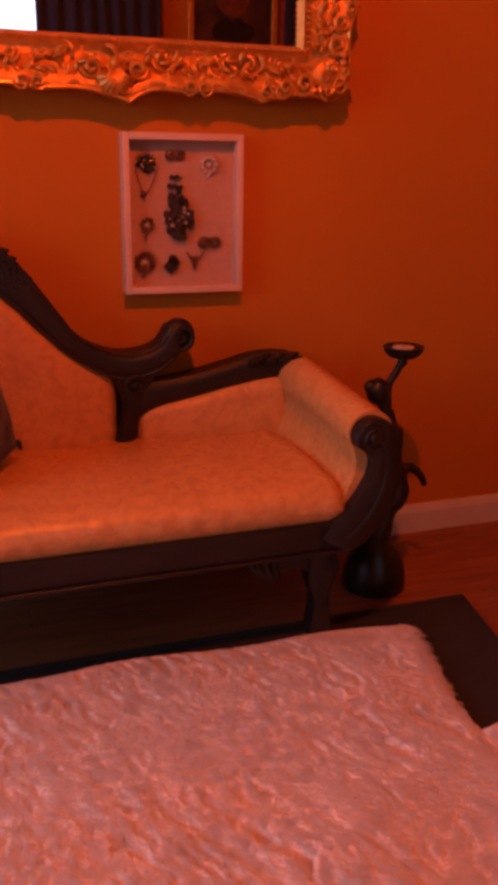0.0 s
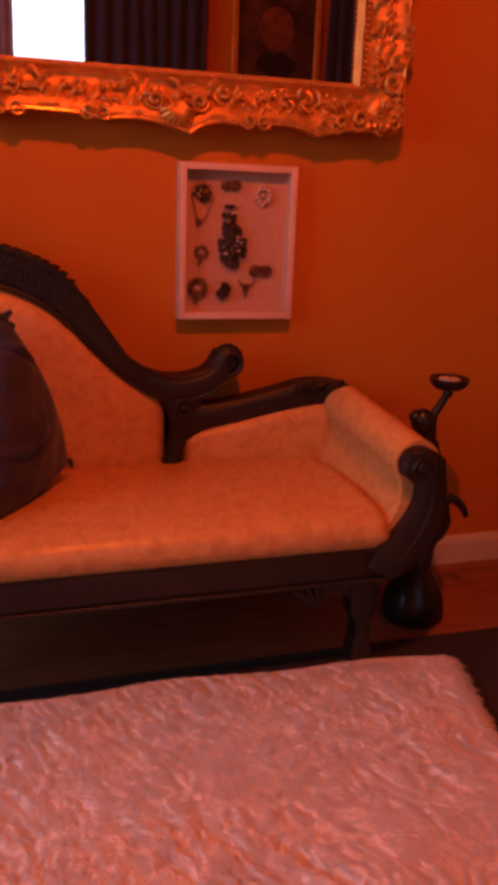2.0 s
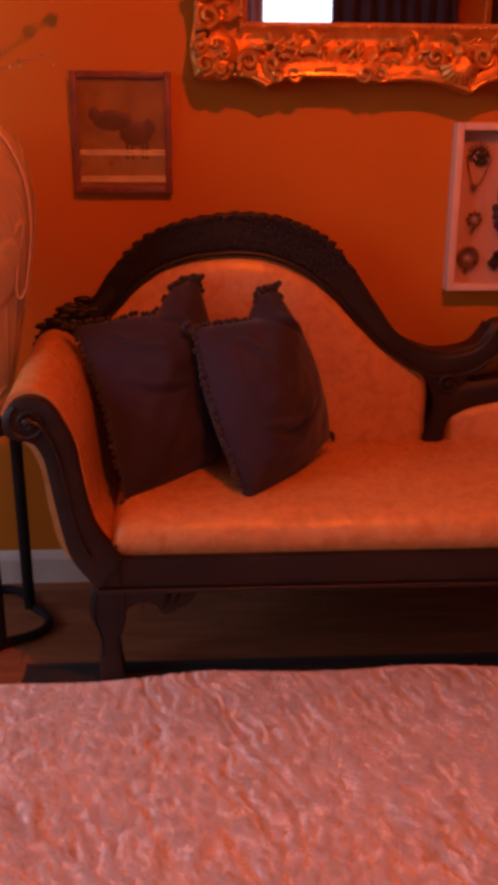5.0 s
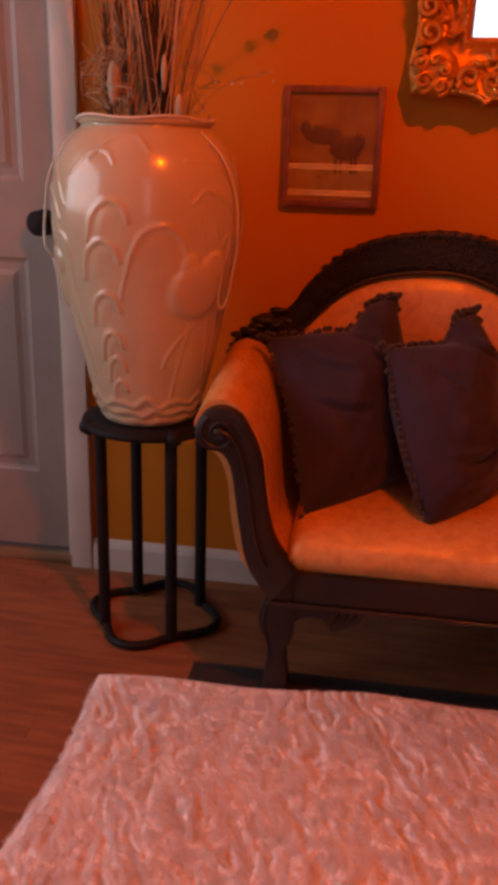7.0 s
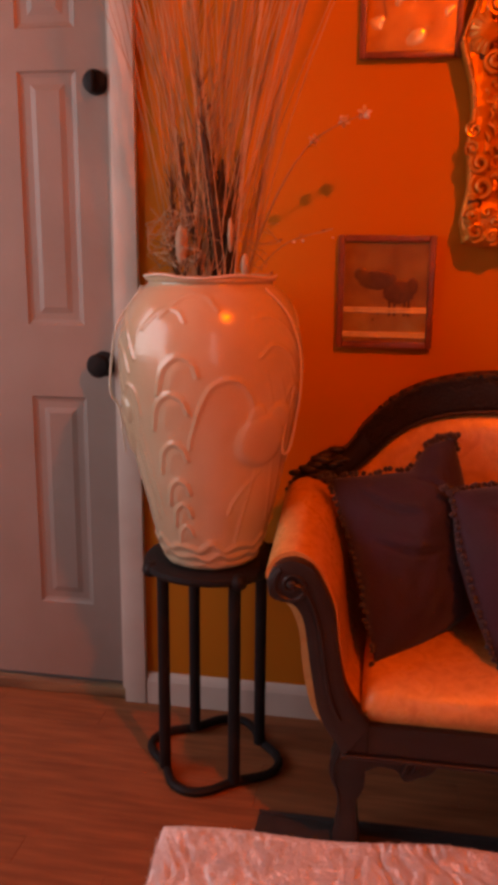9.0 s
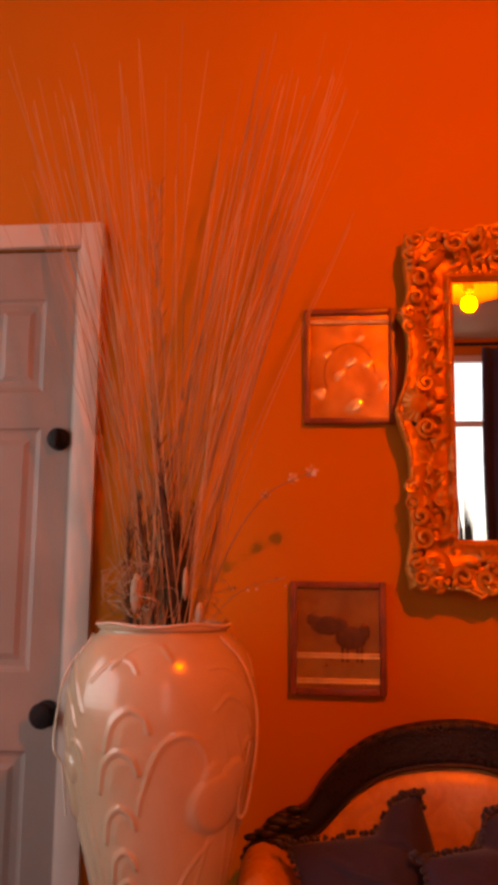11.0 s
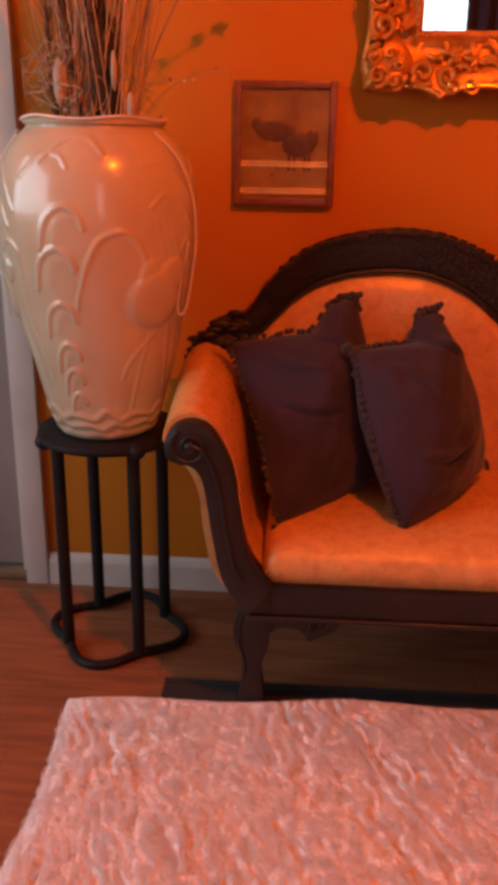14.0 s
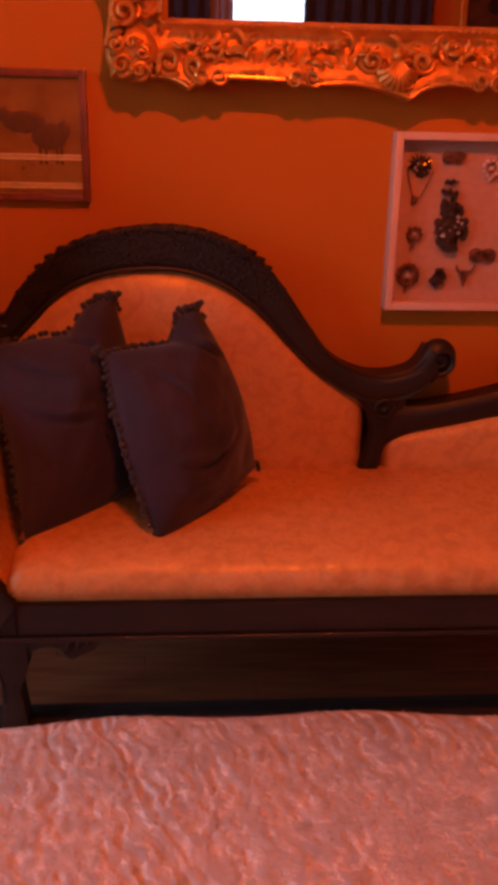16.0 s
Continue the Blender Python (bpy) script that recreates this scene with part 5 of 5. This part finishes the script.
def pendant(root, c):
    bm = bmesh.new()
    tube(bm, [c + Vector((0, -0.002, 0.008)), c + Vector((0, -0.003, -0.028))], lambda s: 0.015 * (1 - s) + 0.003, 8, 0.5)
    part("drop", bm, M_BROOCH, root)
    loop(root, [(-0.020, 0.020), (-0.012, 0.004), (0.0, 0.006), (0.014, 0.006), (0.024, 0.020)], c, 0.0022)


brooch(0.62, 0.82, "pointed dark red pendant brooch", pendant)

# ---- the gilt mirror ----
GX0, GX1, GZ0, GZ1 = -0.034, 0.866, 1.334, 1.945      # glass
OX0, OX1, OZ0, OZ1 = -0.150, 0.992, 1.218, 2.062      # frame
STAND = 0.030      # how far the frame stands off the wall
mirror = thing("wall_mirror", ((OX0 + OX1) / 2, WALL_Y, OZ0), "large mirror in an ornate carved gilt frame", "mirror")
part("mirror_glass", boxed(GX0 - 0.01, GX1 + 0.01, WALL_Y - 0.030, WALL_Y - 0.012, GZ0 - 0.01, GZ1 + 0.01), M_MIRROR, mirror, "clear mirror glass", smooth=0)


def edge_wave(s, n):
    """How far the scalloped outer edge swells at s of 0..1 along a side."""
    k = s * n + 0.22 * math.sin(s * 11 + n)
    return 0.024 * (0.75 + 0.35 * math.sin(s * 17 + n)) * (1 - abs(math.sin(math.pi * k)) ** 0.55) + 0.014 * math.exp(-((s - 0.5) / 0.07) ** 2) - 0.004


def side(p0, p1, q0, q1, waves):
    """One side of the frame: inner edge p0 to p1, outer edge q0 to q1, as (x, z)."""
    N, prof = 120, [(0.0, 0.018), (0.04, 0.030), (0.10, 0.040), (0.16, 0.036), (0.22, 0.028), (0.45, 0.030), (0.65, 0.040), (0.82, 0.050), (0.93, 0.048), (1.0, 0.030), (1.0, 0.004)]
    bm = bmesh.new()
    p0, p1, q0, q1 = [Vector((x, 0, z)) for x, z in (p0, p1, q0, q1)]
    lines = []
    for i in range(N + 1):
        s = i / N
        a, b = p0.lerp(p1, s), q0.lerp(q1, s)
        out = (b - a)
        nrm = (q0.lerp(q1, 0.5) - p0.lerp(p1, 0.5)).normalized()
        fade = min(1, min(s, 1 - s) / 0.12)
        b = b + nrm * edge_wave(s, waves) * fade
        line = []
        for t, h in prof:
            q = a.lerp(b, t)
            bumpy = 0.0035 * noise.noise(q * 55) * (1 if 0.2 < t < 0.95 else 0.2)
            line.append(bm.verts.new((q.x, WALL_Y - h - (STAND if h > 0.01 else 0) * (0.25 + 0.75 * t) - bumpy, q.z)))
        lines.append(line)
    for u, v in zip(lines, lines[1:]):
        for k in range(len(prof) - 1):
            bm.faces.new((u[k], u[k + 1], v[k + 1], v[k]))
    return part("frame_side", bm, M_GOLD, mirror, smooth=60)


I = ((GX0, GZ0), (GX1, GZ0), (GX1, GZ1), (GX0, GZ1))
O = ((OX0, OZ0), (OX1, OZ0), (OX1, OZ1), (OX0, OZ1))
sides_ = [side(I[k], I[(k + 1) % 4], O[k], O[(k + 1) % 4], 6 if k % 2 == 0 else 4) for k in range(4)]


def frame_point(k, s, t):
    """A point on side k at s along it and t from the inner edge outwards."""
    a = Vector((I[k][0], 0, I[k][1])).lerp(Vector((I[(k + 1) % 4][0], 0, I[(k + 1) % 4][1])), s)
    b = Vector((O[k][0], 0, O[k][1])).lerp(Vector((O[(k + 1) % 4][0], 0, O[(k + 1) % 4][1])), s)
    return a.lerp(b, t)


def at_depth(p, h):
    return Vector((p.x, WALL_Y - h - STAND * 0.85, p.z))


rnd = random.Random(21)
for k in range(4):
    # beaded inner edge
    bm = bmesh.new()
    n = 70 if k % 2 == 0 else 48
    for i in range(n):
        ball(bm, at_depth(frame_point(k, (i + 0.5) / n, 0.13), 0.042), 0.0042, 1, (1.2, 1, 1))
    part("beaded_edge", bm, M_GOLD, sides_[k])
    # scroll-edged lip and leaf scrolls along the side
    bm = bmesh.new()
    waves = 6 if k % 2 == 0 else 4
    out = (frame_point(k, 0.5, 1) - frame_point(k, 0.5, 0)).normalized()
    along = (frame_point(k, 1, 1) - frame_point(k, 0, 1)).normalized()
    line = [at_depth(frame_point(k, s, 0.97) + out * edge_wave(s, waves) * min(1, min(s, 1 - s) / 0.12), 0.050) for s in [0.06 + 0.88 * i / 110 for i in range(111)]]
    tube(bm, line, 0.0046, 7)
    for w_ in range(1, waves):
        s = w_ / waves
        c = frame_point(k, s, 0.93)
        for sg in (-1, 1):
            pts = []
            for i in range(22):
                a = i / 21 * 1.35 * 2 * math.pi
                r = 0.017 * (1 - 0.75 * i / 21)
                pts.append(at_depth(c + along * sg * (0.018 + r * math.cos(a)) + out * r * math.sin(a), 0.053 + 0.006 * i / 21))
            tube(bm, pts, lambda q: 0.0040 * (1 - 0.3 * q), 6)
    part("scroll_edge", bm, M_GOLD_BRIGHT, sides_[k], "rippling scrolled lip")
    bm = bmesh.new()
    count = 104 if k % 2 == 0 else 72
    for i in range(count):
        s = 0.05 + 0.90 * (i + rnd.uniform(0.1, 0.9)) / count
        t = rnd.uniform(0.30, 0.80)
        c = at_depth(frame_point(k, s, t), 0.031 + 0.010 * t)
        a = rnd.uniform(0, 6.28)
        d = along * math.cos(a) + out * math.sin(a)
        e = along * -math.sin(a) + out * math.cos(a)
        size = rnd.uniform(0.010, 0.021)
        tube(bm, spline([c - d * size, c - d * size * 0.2 + e * size * 0.5 + Vector((0, -0.006, 0)), c + d * size * 0.7 + e * size * 0.2, c + d * size - e * size * 0.3], 10), lambda q: 0.0012 + 0.0050 * math.sin(math.pi * (0.08 + 0.86 * q)), 6, 0.8)
    for i in range(count):
        s, t = 0.04 + 0.92 * rnd.random(), rnd.uniform(0.28, 0.85)
        ball(bm, at_depth(frame_point(k, s, t), 0.038 + 0.008 * t), rnd.uniform(0.003, 0.007), 1)
    tagged(part("leaf_carving", bm, M_GOLD, sides_[k], "dense carved leaves and tendrils"), kind="stuff")
    # shell in the middle of the side, with dark bulges for shaded hollows beside it
    bm = bmesh.new()
    c = frame_point(k, 0.5, 0.72)
    for i in range(9):
        a = -1.25 + 2.5 * i / 8
        d = out * math.cos(a) + along * math.sin(a)
        tube(bm, spline([at_depth(c - out * 0.022, 0.050), at_depth(c + d * 0.020, 0.066), at_depth(c + d * 0.040, 0.052)], 8), lambda q: 0.003 + 0.0055 * q, 6)
    ball(bm, at_depth(c - out * 0.020, 0.054), 0.013, 2)
    for sg in (-1, 1):
        pts = []
        for i in range(26):
            a = i / 25 * 1.5 * 2 * math.pi
            r = 0.022 * (1 - 0.8 * i / 25)
            pts.append(at_depth(c + along * sg * (0.052 + r * math.cos(a)) + out * (r * math.sin(a) - 0.01), 0.050 + 0.008 * i / 25))
        tube(bm, pts, 0.0055, 6)
    part("shell", bm, M_GOLD, sides_[k], "carved shell at the middle of the side")
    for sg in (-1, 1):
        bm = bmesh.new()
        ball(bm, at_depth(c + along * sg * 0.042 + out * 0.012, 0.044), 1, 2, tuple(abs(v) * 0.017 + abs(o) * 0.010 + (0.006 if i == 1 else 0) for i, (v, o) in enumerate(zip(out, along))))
        part("hollow", bm, M_GOLD_SHADE, sides_[k], "dark bulge coloured as the shade of a recess")

for k in range(4):
    c = Vector((I[k][0], 0, I[k][1])).lerp(Vector((O[k][0], 0, O[k][1])), 0.62)
    diag = (Vector((O[k][0], 0, O[k][1])) - Vector((I[k][0], 0, I[k][1]))).normalized()
    across = Vector((-diag.z, 0, diag.x))
    bm = bmesh.new()
    base = at_depth(c, 0.038)
    ball(bm, base, 1, 3, (0.052, 0.020, 0.052))
    for da, aa, r0, way in ((0.028, 0.0, 0.022, 1), (0.010, 0.032, 0.018, 1), (0.010, -0.032, 0.018, -1), (-0.016, 0.014, 0.014, -1), (-0.016, -0.014, 0.014, 1)):
        pts = []
        for i in range(26):
            a = way * (0.6 + i / 25 * 1.5 * 2 * math.pi)
            r = r0 * (1 - 0.78 * i / 25)
            pts.append(at_depth(c + diag * (da + r * math.cos(a)) + across * (aa + r * math.sin(a)), 0.054 + 0.012 * i / 25))
        tube(bm, pts, lambda q: 0.0054 * (1 - 0.35 * q), 7)
    for sg in (-1, 1):
        for j in range(4):
            p = c + diag * (0.020 - 0.012 * j) + across * sg * (0.016 + 0.012 * j)
            tube(bm, spline([at_depth(p - diag * 0.012, 0.050), at_depth(p + across * sg * 0.004, 0.060), at_depth(p + diag * 0.012 + across * sg * 0.012, 0.044)], 8), lambda q: 0.002 + 0.0065 * math.sin(math.pi * (0.1 + 0.8 * q)), 6, 0.8)
    for sg in (-1, 1):
        for off, r0 in ((0.060, 0.026), (0.10, 0.020)):
            pts = []
            for i in range(26):
                a = i / 25 * 1.4 * 2 * math.pi
                r = r0 * (1 - 0.75 * i / 25)
                pts.append(at_depth(c + (across * sg * off - diag * off * 0.72) + across * sg * r * math.cos(a) + diag * r * math.sin(a), 0.050 + 0.012 * i / 25))
            tube(bm, pts, lambda q: 0.0075 * (1 - 0.4 * q), 6)
    for _ in range(14):
        ball(bm, at_depth(c + diag * rnd.uniform(-0.035, 0.030) + across * rnd.uniform(-0.034, 0.034), 0.050), rnd.uniform(0.006, 0.012), 1)
    corner = part("corner_ornament", bm, M_GOLD, mirror, "bold carved leaf and scroll corner")
    # dark bulges beside the corner scrolls, recess shade put into their colour
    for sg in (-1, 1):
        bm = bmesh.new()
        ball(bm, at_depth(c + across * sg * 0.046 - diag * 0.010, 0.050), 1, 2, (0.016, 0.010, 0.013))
        part("hollow", bm, M_GOLD_SHADE, corner, "dark bulge coloured as the shade of a recess")

# ---- black figure with a raised bowl, beside the settee ----
SX, SY_ = 1.035, 2.215
bm = bmesh.new()
lathe(bm, [(0.080, 0.001), (0.084, 0.010), (0.082, 0.040), (0.074, 0.075), (0.060, 0.105), (0.040, 0.130), (0.024, 0.150)], 32, SX - 0.005, SY_)
tube(bm, spline([(SX, SY_, 0.12), (SX + 0.014, SY_, 0.20), (SX + 0.048, SY_, 0.27), (SX + 0.030, SY_, 0.34), (SX + 0.022, SY_, 0.42), (SX + 0.004, SY_, 0.48)], 30), lambda s: (0.034, 0.030, 0.036, 0.030, 0.026, 0.030, 0.018)[min(int(s * 6.99), 6)] * 0.92, 12)
tube(bm, spline([(SX + 0.040, SY_, 0.30), (SX + 0.075, SY_, 0.325), (SX + 0.105, SY_ - 0.01, 0.305), (SX + 0.122, SY_ - 0.01, 0.275)], 14), lambda s: 0.016 * (1 - 0.55 * s), 8)
ball(bm, (SX - 0.028, SY_, 0.535), 0.030, 3, (0.95, 0.95, 1.15))
ball(bm, (SX - 0.046, SY_, 0.548), 0.018, 2)
tube(bm, spline([(SX + 0.006, SY_, 0.475), (SX - 0.014, SY_, 0.505), (SX - 0.024, SY_, 0.53)], 8), 0.014, 8)
tube(bm, spline([(SX + 0.002, SY_, 0.490), (SX + 0.000, SY_, 0.545), (SX + 0.020, SY_, 0.580), (SX + 0.034, SY_, 0.604)], 12), lambda s: 0.012 * (1 - 0.25 * s), 8)
lathe(bm, [(0.009, 0.596), (0.013, 0.604), (0.011, 0.612), (0.034, 0.618), (0.047, 0.630), (0.050, 0.645), (0.046, 0.645), (0.032, 0.630), (0.004, 0.626)], 28, SX + 0.036, SY_)
bmesh.ops.recalc_face_normals(bm, faces=bm.faces)
statue = part("statue", bm, M_STATUE, None, smooth=60)
tagged(statue, "slender black statue holding up a small bowl, on a domed base", "statue")
tl = thing("tealight", (SX + 0.036, SY_, 0.632), "pale tealight candle in the statue's bowl", "candle")
part("wax", lathe(bmesh.new(), [(0.020, 0.628), (0.026, 0.629), (0.027, 0.643), (0.024, 0.644), (0.004, 0.643)], 24, SX + 0.036, SY_), M_PETAL, tl)
part("wick", tube(bmesh.new(), [Vector((SX + 0.036, SY_, 0.642)), Vector((SX + 0.037, SY_, 0.650))], 0.001, 5), M_BLACK, tl)

# ---- floor planks, running across the room ----
PW = 0.086


def plank_mesh(length):
    bm = boxed(0, length, 0, PW - 0.0007, -0.012, 0.0, bevel=0.0006, seg=1)
    me = bpy.data.meshes.new("plank")
    bm.to_mesh(me)
    bm.free()
    me.materials.append(M_PLANK)
    return me


plank_meshes = {n: plank_mesh(n) for n in (0.45, 0.70, 0.95, 1.20)}
rnd = random.Random(6)
far_verts, far_faces = [], []
for r in range(int((WALL_Y + 0.10 - BACK_Y) / PW)):
    x = LEFT_X
    y = BACK_Y + r * PW
    while x < RIGHT_X - 0.02:
        n = rnd.choice((0.45, 0.70, 0.95, 1.20))
        fit_ = [q for q in (0.45, 0.70, 0.95, 1.20) if x + q <= RIGHT_X + 0.10]
        n = n if n in fit_ else (fit_[-1] if fit_ else 0.45)
        if y > 0.2 and x < 1.9:
            ob = new("plank", plank_meshes[n])
            ob.parent = floor
            ob.location = (x, y, 0)
        else:
            q = len(far_verts)
            far_verts += [(a, b, c) for c in (-0.012, 0.0) for a, b in ((x, y), (x + n, y), (x + n, y + PW - 0.0007), (x, y + PW - 0.0007))]
            far_faces += [(q + 4, q + 5, q + 6, q + 7)] + [(q + k, q + (k + 1) % 4, q + 4 + (k + 1) % 4, q + 4 + k) for k in range(4)]
        x += n + 0.0006
rest = quads("planks", far_verts, far_faces, M_PLANK, floor)
rest.data.polygons.foreach_set("use_smooth", [False] * len(far_faces))
tagged(rest, kind="stuff")
